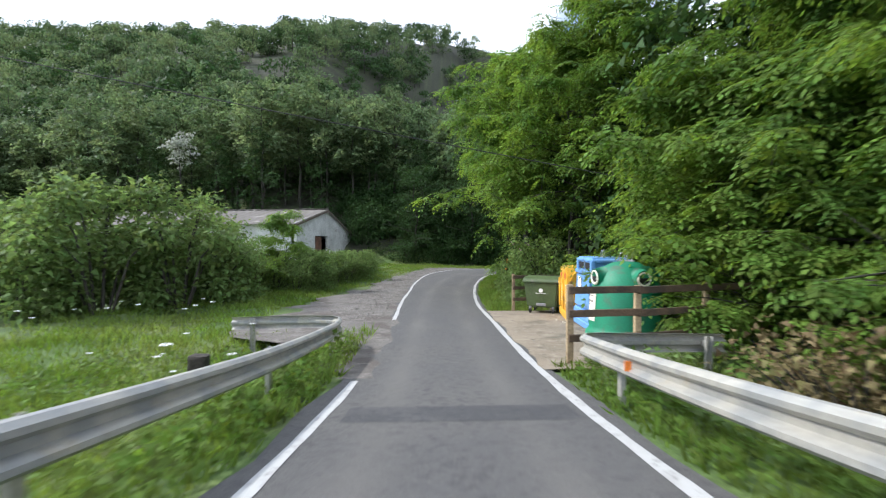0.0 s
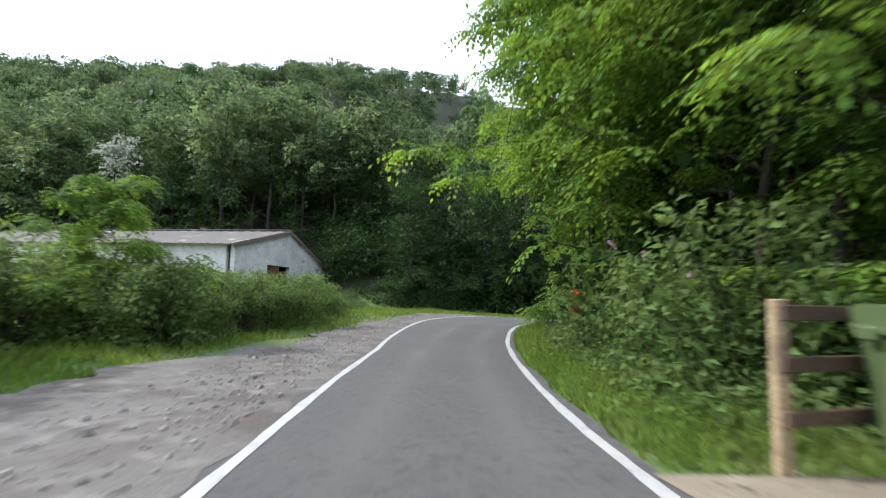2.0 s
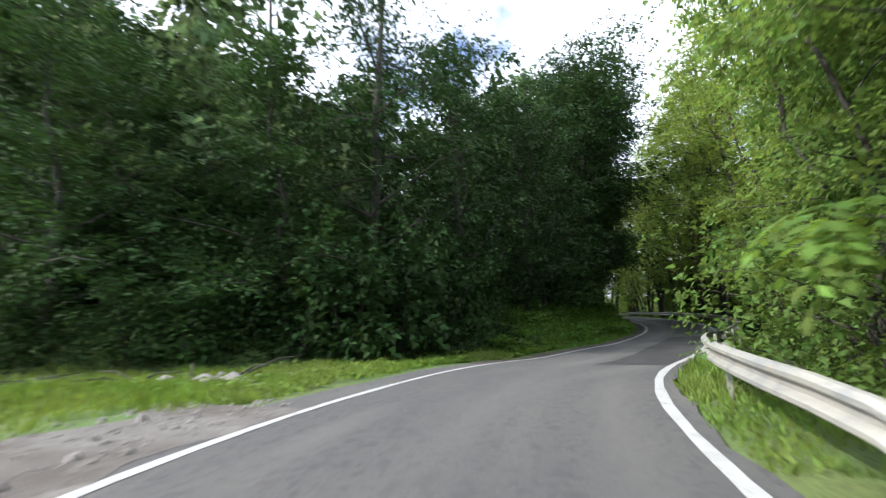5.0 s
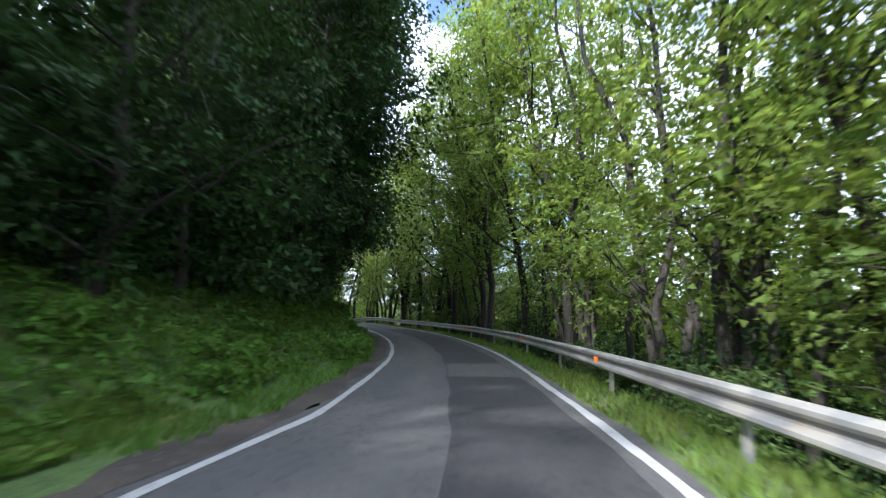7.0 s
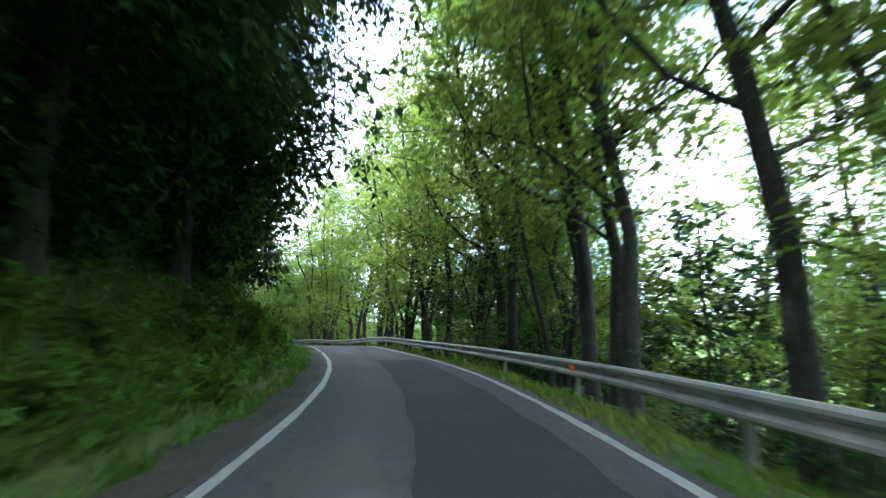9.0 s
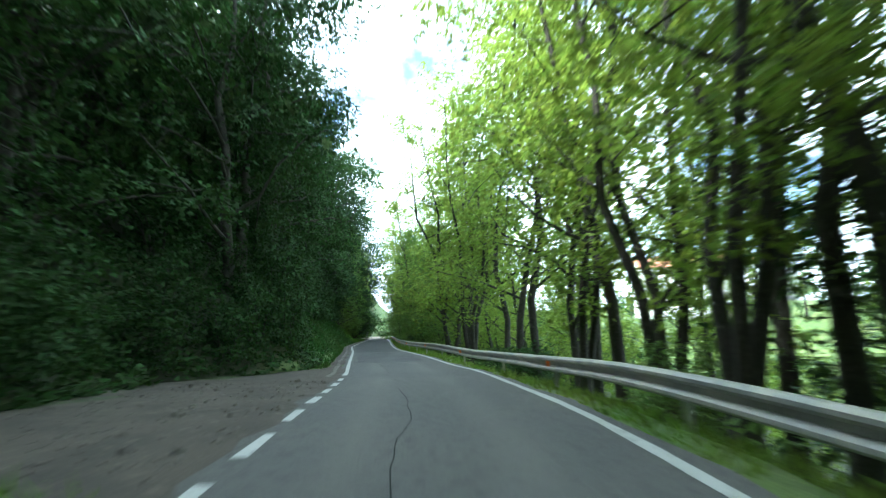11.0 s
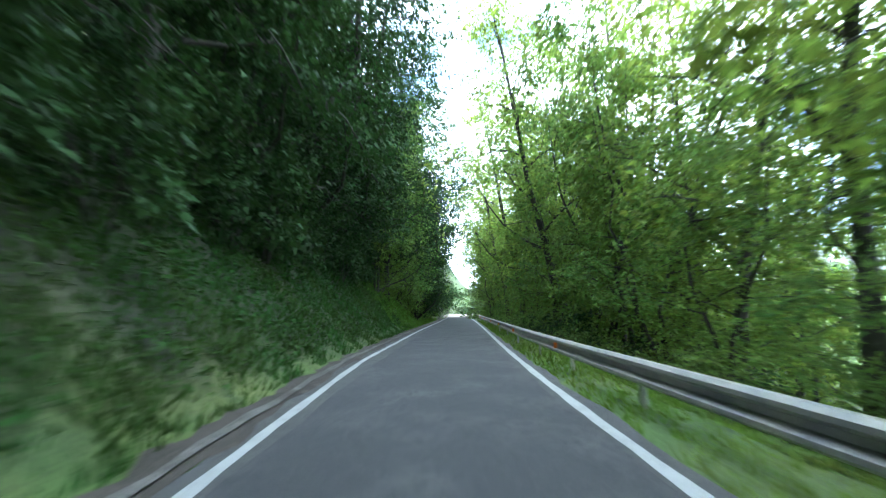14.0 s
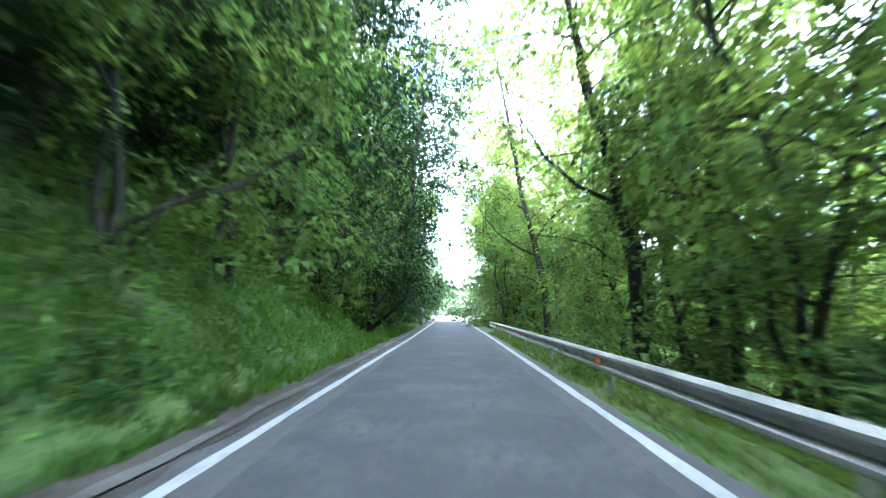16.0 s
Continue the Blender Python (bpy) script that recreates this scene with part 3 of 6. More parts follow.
# bare apron of the side track on the left, and the lay-by further on
apron = strip("dirt_apron", np.arange(7.8, 46, 0.45), lambda s: -float(np.interp(s, [7.8, 10, 11.5, 14, 22, 30, 38, 42, 46], [1.75, 1.9, 3.2, 6.5, 6.0, 4.6, 4.4, 5.4, 5.0])) + wob(s, 2, 0.3), lambda s: -float(table(LEFT_LINE, s)) - 0.1 + 0.25 * float(1 - ramp(s, 15, 18)) + wob(s, 6, 0.1), 0.004, DIRT, 7)
tagged(apron, "bare gravelly dirt apron beside the road", "dirt track", kind="structure")
# darker than the apron: damp litter, with deep tree shade in the colour
layby = strip("dirt_apron", np.arange(99.0, 117, 0.45), lambda s: -float(np.interp(s, [99, 103, 112, 117], [2.6, 6.4, 6.6, 2.6])) + wob(s, 2, 0.2), lambda s: -1.75 + wob(s, 6, 0.08), 0.004, SOIL, 6)
tagged(layby, "dark dirt lay-by with tree shade put into its colour", "dirt track", kind="structure")
gutter = strip("dirt_apron", np.arange(52.0, 97, 0.45), lambda s: -float(table(LEFT_LINE, s)) - 0.75 + wob(s, 2, 0.14), lambda s: -float(table(LEFT_LINE, s)) - 0.2 + wob(s, 6, 0.06), 0.006, SOIL, 2)
tagged(gutter, "strip of bare soil along the asphalt edge", "soil", kind="structure")
gutter = strip("dirt_apron", np.arange(116.5, 200, 0.45), lambda s: -float(table(LEFT_LINE, s)) - 0.8 + wob(s, 2, 0.12), lambda s: -float(table(LEFT_LINE, s)) - 0.2 + wob(s, 6, 0.06), 0.006, SOIL, 2)
tagged(gutter, "strip of bare soil along the asphalt edge", "soil", kind="structure")
kerb = strip("kerb", np.arange(112.0, 200, 0.45), lambda s: -float(table(LEFT_LINE, s)) - 0.47 + wob(s, 8, 0.03), lambda s: -float(table(LEFT_LINE, s)) - 0.33 + wob(s, 9, 0.02), 0.03, DIRT, 2)
tagged(kerb, "low pale worn edge of packed earth and concrete along the gutter", "kerb", kind="structure")
pad = strip("pavement", np.arange(8.2, 19.0, 0.4), lambda s: 1.80 + wob(s, 3, 0.05), lambda s: float(np.interp(s, [8.2, 9.2, 19], [2.6, 6.6, 6.4])), 0.012, CONCRETE, 6)
tagged(pad, "stained concrete pad for the waste containers", "pavement", kind="structure")

# ---- guardrails ----
BEAM = [(0.0, 0.155), (0.035, 0.15), (0.078, 0.115), (0.078, 0.075), (0.012, 0.03), (0.012, -0.03), (0.078, -0.075), (0.078, -0.115), (0.035, -0.15), (0.0, -0.155)]


def guardrail(name, points, top, posts_at, label, reflectors=()):
    """A corrugated beam along points (x, y, z of its upper edge, bulging to the left of the way), with posts and reflectors."""
    ob = thing(name, Matrix.Translation(points[0]), label, "guardrail")
    o = Vector(points[0])
    bm = bmesh.new()
    rings = []
    pts = [Vector(p) - o for p in points]
    for i, p in enumerate(pts):
        d = (pts[min(i + 1, len(pts) - 1)] - pts[max(i - 1, 0)])
        d.z = 0
        d.normalize()
        side = Vector((-d.y, d.x, 0))
        rings.append([bm.verts.new(p + side * a + Vector((0, 0, b - 0.155))) for a, b in BEAM] + [bm.verts.new(p + side * (a - 0.006) + Vector((0, 0, b - 0.155))) for a, b in reversed(BEAM)])
    k = len(rings[0])
    for r, q in zip(rings, rings[1:]):
        for j in range(k):
            bm.faces.new((r[j], q[j], q[(j + 1) % k], r[(j + 1) % k]))
    part("beam", bm, GALVA, ob)
    for p, d in posts_at:
        p = Vector(p) - o
        back = Vector((d.y, -d.x, 0))
        ang = math.atan2(d.y, d.x)
        bm = bmesh.new()
        zt, zb = -0.02, gz((p + o).x, (p + o).y) - o.z - p.z - 0.3
        for w, t, c in ((0.12, 0.008, (0, -0.10)), (0.008, 0.05, (-0.056, -0.125)), (0.008, 0.05, (0.056, -0.125))):
            box(bm, (w, t, zt - zb), (c[0], c[1], (zt + zb) / 2))
        box(bm, (0.06, 0.10, 0.10), (0, -0.05, -0.155))
        bmesh.ops.transform(bm, matrix=Matrix.Translation(p) @ Matrix.Rotation(ang, 4, "Z"), verts=bm.verts)
        part("post", bm, GALVA, ob)
    for p, d in reflectors:
        p = Vector(p) - o
        bm = bmesh.new()
        box(bm, (0.012, 0.075, 0.11), (0, 0.075, -0.15), 0.003)
        bmesh.ops.transform(bm, matrix=Matrix.Translation(p) @ Matrix.Rotation(math.atan2(d.y, d.x), 4, "Z"), verts=bm.verts)
        part("reflector", bm, ORANGE, ob, "orange reflector plate")
    return ob


ORANGE = material("orange_reflector", (0.85, 0.22, 0.02), 0.35, vary=(((0.7, 0.15, 0.02), 0.5, 0.7, 8),), fine=60, bump=0.02)


def way_at(s):
    return Vector((float(np.interp(s, ST, TX)), float(np.interp(s, ST, TY)), 0))


RAIL = [(42, 2.25), (47, 2.25), (55, 2.45), (60, 2.62), (65, 2.75), (72, 2.95), (81, 3.1), (90, 2.95), (107, 2.85), (114, 3.0), (120, 2.65), (126, 2.4), (136, 2.35), (160, 2.45), (190, 2.5)]
RAIL_UP = [(40, 0.71), (62, 0.69), (74, 0.69), (96, 0.59), (108, 0.57), (118, 0.59), (140, 0.60), (158, 0.57), (190, 0.58)]
RAIL_POSTS = [47.4, 50.6, 54.2, 57.1, 60.4, 64.6, 68.7, 72.9, 78.4, 82.7, 87.0, 91.2, 95.3, 99.4, 103.6, 108.2, 113.0, 117.8, 122.0, 126.3, 130.7, 135.1, 139.4, 143.0, 146.7, 151.8, 156.0, 160.6, 165.3, 169.8, 174.2, 178.6, 183.0, 186.5]
RAIL_PLATES = [54.6, 64.9, 73.05, 82.5, 91.0, 99.35, 108.1, 117.7, 125.6, 135.2, 143.6, 151.6, 158.75, 165.4, 174.0, 182.5]


def rail_at(s):
    return on_road(s, float(table(RAIL, s)), float(table(RAIL_UP, s)))


# long rail on the valley side, its first piece sloping up out of the ground
main = [on_road(40.5, 2.25, 0.02), on_road(41.2, 2.26, 0.2), on_road(42.2, 2.27, 0.45), on_road(43.2, 2.26, 0.66)] + [rail_at(s) for s in np.arange(44, 188, 1.0)]
guardrail("guardrail", main, 0.72, [(rail_at(s), way_at(s)) for s in RAIL_POSTS], "long galvanised steel guardrail with orange reflectors", [(rail_at(s), way_at(s)) for s in RAIL_PLATES])
# two short rails at the bridge, their ends bent back
rb = [on_road(s, 2.08, 0.74) for s in np.arange(-14, 6.8, 0.8)] + [on_road(7.05, 2.10, 0.73), on_road(7.35, 2.22, 0.72), on_road(7.55, 2.5, 0.7), on_road(7.7, 3.0, 0.66), on_road(8.0, 4.0, 0.6), on_road(8.25, 4.9, 0.54)]
guardrail("guardrail", rb, 0.74, [(on_road(s, 2.08, 0.74), way_at(s)) for s in (-10.1, -6.1, -2.1, 1.9, 5.9)] + [(on_road(8.1, 4.4, 0.57), Vector((0.95, 0.25, 0)))], "galvanised bridge guardrail with its end bent back", [(on_road(5.2, 2.08, 0.72), way_at(5))])
lb = [on_road(12.2, -5.3, 0.66), on_road(12.1, -4.2, 0.68), on_road(11.9, -3.2, 0.7), on_road(11.7, -2.65, 0.7), on_road(11.3, -2.4, 0.71), on_road(10.8, -2.3, 0.71)] + [on_road(s, -2.2, 0.72) for s in np.arange(10, -14, -0.8)]
guardrail("guardrail", lb, 0.72, [(on_road(s, -2.2, 0.72), -way_at(s)) for s in (10.2, 6.5, 2.6, -1.4, -5.4, -9.4)] + [(on_road(12.15, -4.7, 0.67), Vector((1, 0.1, 0)))], "grey galvanised guardrail with its end curved away")

# ---- the barn ----
WALL = material("whitewash", (0.55, 0.55, 0.53), 0.9, vary=(((0.40, 0.40, 0.38), 0.45, 0.65, 0.5), ((0.30, 0.28, 0.25), 0.60, 0.75, 2.0)), fine=12, bump=0.3)
ROOF = material("fibre_cement_roof", (0.13, 0.118, 0.105), 0.92, vary=(((0.12, 0.11, 0.09), 0.45, 0.62, 0.8), ((0.30, 0.28, 0.25), 0.6, 0.72, 0.6)), fine=14, bump=0.4)
RUST = material("rusty_door", (0.16, 0.075, 0.045), 0.85, vary=(((0.09, 0.05, 0.035), 0.45, 0.62, 2.0),), fine=18, bump=0.4)
DARK = material("dark_inside", (0.03, 0.028, 0.025), 0.9)
FASCIA = material("fascia", (0.13, 0.10, 0.08), 0.85)


def slab(bm, corners, thick):
    """A plate: four corners in order, thickened against its normal."""
    c = [Vector(p) for p in corners]
    n = (c[1] - c[0]).cross(c[3] - c[0]).normalized() * thick
    top = [bm.verts.new(p) for p in c]
    low = [bm.verts.new(p - n) for p in c]
    bm.faces.new(top)
    bm.faces.new(low[::-1])
    for i in range(4):
        j = (i + 1) % 4
        bm.faces.new((top[i], low[i], low[j], top[j]))


def make_barn():
    """Gable end towards the road; local x runs along the gable, y into the building, z up from its floor."""
    a, b = Vector((-14.4, 46.4, 0)), Vector((-12.1, 62.3, 0))
    d = (b - a).normalized()
    ob = thing("barn", Matrix.Translation((a.x, a.y, -2.75)) @ Matrix.Rotation(math.atan2(d.y, d.x), 4, "Z"), "long whitewashed barn with a shallow grey roof", "barn")
    W, D, E1, E2, R, x_top = (b - a).length, 24.0, 4.45, 3.25, 6.15, 7.6
    t = 0.3
    # gable with a wide door and a small hole left open, pieced together round them
    dx0, dx1, dz = 4.3, 7.9, 3.25
    hx0, hx1, hz0, hz1 = 13.3, 14.1, 2.75, 3.4
    top = lambda x: E1 + (R - E1) * x / x_top if x < x_top else R + (E2 - R) * (x - x_top) / (W - x_top)
    cols = [0, dx0, dx1, x_top if x_top > dx1 else dx1, hx0, hx1, W]
    cols = sorted(set(cols + [x_top]))
    for x0, x1 in zip(cols, cols[1:]):
        if x1 - x0 < 1e-6:
            continue
        spans = [(-0.5, None)]
        if x0 >= dx0 and x1 <= dx1:
            spans = [(dz, None)]
        if x0 >= hx0 and x1 <= hx1:
            spans = [(-0.5, hz0), (hz1, None)]
        for z0, z1 in spans:
            lo = [(x0, 0, z0), (x1, 0, z0)]
            hi = [(x1, 0, top(x1) if z1 is None else z1), (x0, 0, top(x0) if z1 is None else z1)]
            bm = bmesh.new()
            slab(bm, lo + hi, -t)
            part("wall_panel", bm, WALL, ob)
    for nm, x, e in (("side_wall", 0.0, E1), ("side_wall", W - t, E2)):
        bm = bmesh.new()
        box(bm, (t, D - t, e + 0.5), (x + t / 2, (D + t) / 2 + 0.002, e / 2 - 0.25))
        part(nm, bm, WALL, ob)
    bm = bmesh.new()
    box(bm, (W - 2 * t - 0.01, t, 3.6), (W / 2, D - t / 2, 1.4))
    part("back_wall", bm, WALL, ob)
    for x0, z0, x1, z1 in ((-0.5, E1 - 0.10, x_top, R + 0.05), (x_top, R + 0.05, W + 0.5, E2 - 0.05)):
        n = 26
        bm = bmesh.new()
        # corrugated sheets: shallow waves across the fall
        rows_ = []
        for i in range(n * 4 + 1):
            y = -0.45 + (D + 0.9) * i / (n * 4)
            w = 0.035 * math.cos(i * math.pi / 2)
            rows_.append([bm.verts.new((x0, y, z0 + w)), bm.verts.new((x1, y, z1 + w)), bm.verts.new((x1, y, z1 + w - 0.06)), bm.verts.new((x0, y, z0 + w - 0.06))])
        for r, q in zip(rows_, rows_[1:]):
            for j in range(4):
                bm.faces.new((r[j], r[(j + 1) % 4], q[(j + 1) % 4], q[j]))
        for r in (rows_[0], rows_[-1]):
            bm.faces.new(r)
        bmesh.ops.recalc_face_normals(bm, faces=bm.faces)
        part("roof", bm, ROOF, ob)
    bm = bmesh.new()
    box(bm, (0.5, D + 0.9, 0.07), (x_top, D / 2, R + 0.11), 0.02)
    part("ridge_cap", bm, ROOF, ob)
    for x0, z0, x1, z1 in ((-0.5, E1 - 0.10, x_top, R + 0.05), (x_top, R + 0.05, W + 0.5, E2 - 0.05)):
        bm = bmesh.new()
        slab(bm, [(x0, -0.47, z0 - 0.26), (x1, -0.47, z1 - 0.26), (x1, -0.47, z1 - 0.05), (x0, -0.47, z0 - 0.05)], -0.04)
        part("barge_board", bm, FASCIA, ob)
    # sliding door, half shut, on its rail
    door = part("door", bmesh.new(), RUST, ob)
    for k in range(6):
        bm = bmesh.new()
        box(bm, (0.36, 0.05, dz - 0.1), (dx0 + 0.2 + 0.37 * k, -0.06, dz / 2 - 0.02), 0.01)
        part("plank", bm, RUST, door)
    bm = bmesh.new()
    box(bm, (6.6, 0.07, 0.12), (dx0 - 1.6 + 3.3, -0.07, dz + 0.10), 0.015)
    part("door_rail", bm, FASCIA, ob, "dark steel door rail")
    # added near-black sheet that stands in for the shade inside the barn
    bm = bmesh.new()
    box(bm, (W - 2 * t - 0.1, 0.05, 3.0), (W / 2, 2.5, 1.2))
    part("dark_backing", bm, DARK, ob)
    # shut shutters on the long wall
    for y, w in ((3.2, 2.2), (8.0, 2.2), (13.0, 2.2)):
        bm = bmesh.new()
        box(bm, (0.06, w, 0.1), (-0.03, y, 3.0), 0.01)
        part("lintel", bm, FASCIA, ob)
    return ob


make_barn()

# ---- waste containers on the pad ----
YELLOW = material("yellow_plastic", (0.68, 0.36, 0.015), 0.6, vary=(((0.56, 0.30, 0.02), 0.45, 0.65, 1.5), ((0.30, 0.20, 0.07), 0.56, 0.70, 3.0)), fine=25, bump=0.08, fine_amount=0.1)
BLUE = material("blue_plastic", (0.125, 0.29, 0.58), 0.65, vary=(((0.15, 0.31, 0.55), 0.45, 0.65, 1.5), ((0.10, 0.14, 0.20), 0.56, 0.70, 3.0)), fine=25, bump=0.08, fine_amount=0.1)
GREEN = material("green_fibreglass", (0.010, 0.20, 0.10), 0.58, vary=(((0.012, 0.16, 0.085), 0.45, 0.65, 1.2), ((0.05, 0.12, 0.07), 0.56, 0.70, 3.0)), fine=25, bump=0.08, fine_amount=0.1)
OLIVE = material("olive_plastic", (0.075, 0.11, 0.04), 0.5, vary=(((0.06, 0.09, 0.035), 0.45, 0.65, 2.0), ((0.12, 0.12, 0.08), 0.62, 0.75, 4.0)), fine=25, bump=0.08)
RUBBER = material("black_rubber", (0.02, 0.02, 0.02), 0.8)
STEEL = material("dull_steel", (0.35, 0.35, 0.36), 0.45, 0.8, fine=30)
PAPER = material("poster_paper", (0.72, 0.70, 0.58), 0.7, vary=(((0.60, 0.58, 0.46), 0.45, 0.65, 3.0),), fine=20, bump=0.02)
WHITE = material("white_label", (0.80, 0.80, 0.80), 0.6, fine=20, bump=0)
INK = material("faded_print", (0.22, 0.20, 0.17), 0.7, bump=0)
MOUTH = material("red_mouth", (0.42, 0.085, 0.02), 0.6, fine=20)
# near-black for closed panels that paint the shade inside openings
HOLE_SHADE = material("hole_shade", (0.012, 0.012, 0.012), 0.9)


def prism(bm, outline, y0, y1, taper=1.0):
    """An outline in x and z drawn out from y0 to y1."""
    a = [bm.verts.new((x, y0, z)) for x, z in outline]
    b = [bm.verts.new((x * taper, y1, z)) for x, z in outline]
    bm.faces.new(a)
    bm.faces.new(b[::-1])
    n = len(a)
    for i in range(n):
        bm.faces.new((a[i], b[i], b[(i + 1) % n], a[(i + 1) % n]))
    bmesh.ops.recalc_face_normals(bm, faces=bm.faces)


def arch(cx, half, z0, z1, n=10):
    """Outline of an upright slab with a round top."""
    zc = z1 - half
    return [(cx - half, z0), (cx + half, z0)] + [(cx + half * math.cos(math.pi * i / n), zc + half * math.sin(math.pi * i / n)) for i in range(n + 1)]


def lifting_ring(ob, z, y=0.0):
    bm = bmesh.new()
    for sx in (-0.09, 0.09):
        pts = [(sx + 0.07 * math.cos(a), y, z + 0.10 + 0.10 * math.sin(a)) for a in np.linspace(-1.3, 4.44, 12)]
        tube(bm, pts, [0.013] * 12, 6)
    box(bm, (0.4, 0.12, 0.03), (0, y, z + 0.01))
    part("lifting_ring", bm, STEEL, ob, "steel lifting ring")


def make_yellow(m):
    """Packaging container: two arched bays; its front looks along local -y."""
    ob = thing("recycling_container", m, "worn yellow plastic packaging container with two round-topped bays", "recycling container", "recycling containers")
    W, D, Hh = 1.86, 1.35, 1.84
    bm = bmesh.new()
    box(bm, (W + 0.1, D + 0.1, 0.26), (0, 0, 0.13), 0.05, segments=2)
    part("base", bm, YELLOW, ob)
    bm = bmesh.new()
    box(bm, (W, D, 1.16), (0, 0, 0.84), 0.06, segments=2)
    part("body", bm, YELLOW, ob)
    for cx in (-0.47, 0.47):
        bm = bmesh.new()
        prism(bm, arch(cx, 0.44, 0.5, Hh), -D / 2 - 0.03, D / 2 + 0.01)
        bmesh.ops.bevel(bm, geom=[e for e in bm.edges if abs(e.verts[0].co.y - e.verts[1].co.y) < 1e-4], offset=0.035, segments=2, affect="EDGES")
        bay = part("bay", bm, YELLOW, ob, smooth=False)
        # raised rib that runs down the front in a shallow S
        bm = bmesh.new()
        pts = [(cx - 0.40, -D / 2 - 0.05, 1.36), (cx - 0.38, -D / 2 - 0.06, 1.2), (cx - 0.26, -D / 2 - 0.06, 1.02), (cx - 0.22, -D / 2 - 0.06, 0.8), (cx - 0.2, -D / 2 - 0.06, 0.32)]
        tube(bm, pts, [0.035] * 5, 6)
        part("rib", bm, YELLOW, bay)
        bm = bmesh.new()
        o = [(0.19, 0), (0.17, 0.06), (0.1, 0.07), (0.08, 0.13), (0, 0.15), (-0.08, 0.13), (-0.1, 0.07), (-0.17, 0.06), (-0.19, 0), (-0.17, -0.06), (-0.1, -0.07), (-0.08, -0.13), (0, -0.15), (0.08, -0.13), (0.1, -0.07), (0.17, -0.06)]
        prism(bm, [(cx + x, 1.50 + z) for x, z in o], -D / 2 - 0.036, -D / 2 - 0.01)
        part("mouth", bm, MOUTH, bay, "dark orange cross-shaped opening")
        # faded upright lettering as bars
        for k in range(7):
            bm = bmesh.new()
            box(bm, (0.05, 0.004, 0.06), (cx + 0.12, -D / 2 - 0.034, 1.18 - 0.1 * k))
            part("print_bar", bm, PAPER, bay)
    bm = bmesh.new()
    prism(bm, [(y, z) for y, z in arch(0, 0.60, 0.6, Hh + 0.01)], -W / 2 - 0.02, W / 2 + 0.02)
    bmesh.ops.transform(bm, matrix=Matrix.Rotation(radians(90), 4, "Z"), verts=bm.verts)
    part("cross_bay", bm, YELLOW, ob)
    lifting_ring(ob, Hh)
    return ob


def make_blue(m):
    """Paper container: a tall tapered body with wide slots under the lid; its front looks along local -y."""
    ob = thing("recycling_container", m, "blue plastic paper container with wide slots and a stepped base", "recycling container", "recycling containers")
    W, D = 1.72, 1.25

    def frustum(z0, z1, a, b, bev=0.05):
        bm = bmesh.new()
        lo = [bm.verts.new((sx * W / 2 * a, sy * D / 2 * a, z0)) for sx, sy in ((-1, -1), (1, -1), (1, 1), (-1, 1))]
        hi = [bm.verts.new((sx * W / 2 * b, sy * D / 2 * b, z1)) for sx, sy in ((-1, -1), (1, -1), (1, 1), (-1, 1))]
        bm.faces.new(lo[::-1])
        bm.faces.new(hi)
        for i in range(4):
            bm.faces.new((lo[i], lo[(i + 1) % 4], hi[(i + 1) % 4], hi[i]))
        bmesh.ops.bevel(bm, geom=list(bm.edges), offset=bev, segments=3, affect="EDGES")
        return bm
    part("base", frustum(0, 0.22, 1.08, 1.06), BLUE, ob)
    part("plinth", frustum(0.2, 0.5, 1.03, 1.0), BLUE, ob)
    part("body", frustum(0.48, 1.56, 0.98, 0.88, 0.09), BLUE, ob)
    part("neck", frustum(1.50, 1.88, 0.80, 0.79, 0.05), BLUE, ob)
    for cx in (-0.33, 0.33):
        bm = bmesh.new()
        box(bm, (0.52, 0.03, 0.2), (cx, -D / 2 * 0.80, 1.74), 0.01)
        part("slot", bm, HOLE_SHADE, ob, "near-black panel for the shade in a slot under the lid")
    part("lid", frustum(1.84, 1.98, 0.93, 0.86, 0.05), BLUE, ob)
    for sx, sy, ww, dd in ((-1, -1, 0.14, 0.14), (1, -1, 0.14, 0.14), (1, 1, 0.14, 0.14), (-1, 1, 0.14, 0.14), (0, -1, 0.10, 0.1)):
        bm = bmesh.new()
        box(bm, (ww, dd, 0.36), (sx * (W / 2 * 0.87 - 0.06), sy * (D / 2 * 0.87 - 0.06), 1.70), 0.03, segments=2)
        part("pillar", bm, BLUE, ob)
    bm = bmesh.new()
    box(bm, (W * 0.86, 0.08, 0.12), (0, -D / 2 * 0.89, 1.56), 0.03, segments=2)
    part("slot_lip", bm, BLUE, ob)
    bm = bmesh.new()
    box(bm, (0.34, 0.006, 0.34), (-0.30, -D / 2 * 0.925, 1.24))
    part("notice", bm, WHITE, ob, "small white paper notice")
    lifting_ring(ob, 1.98)
    return ob


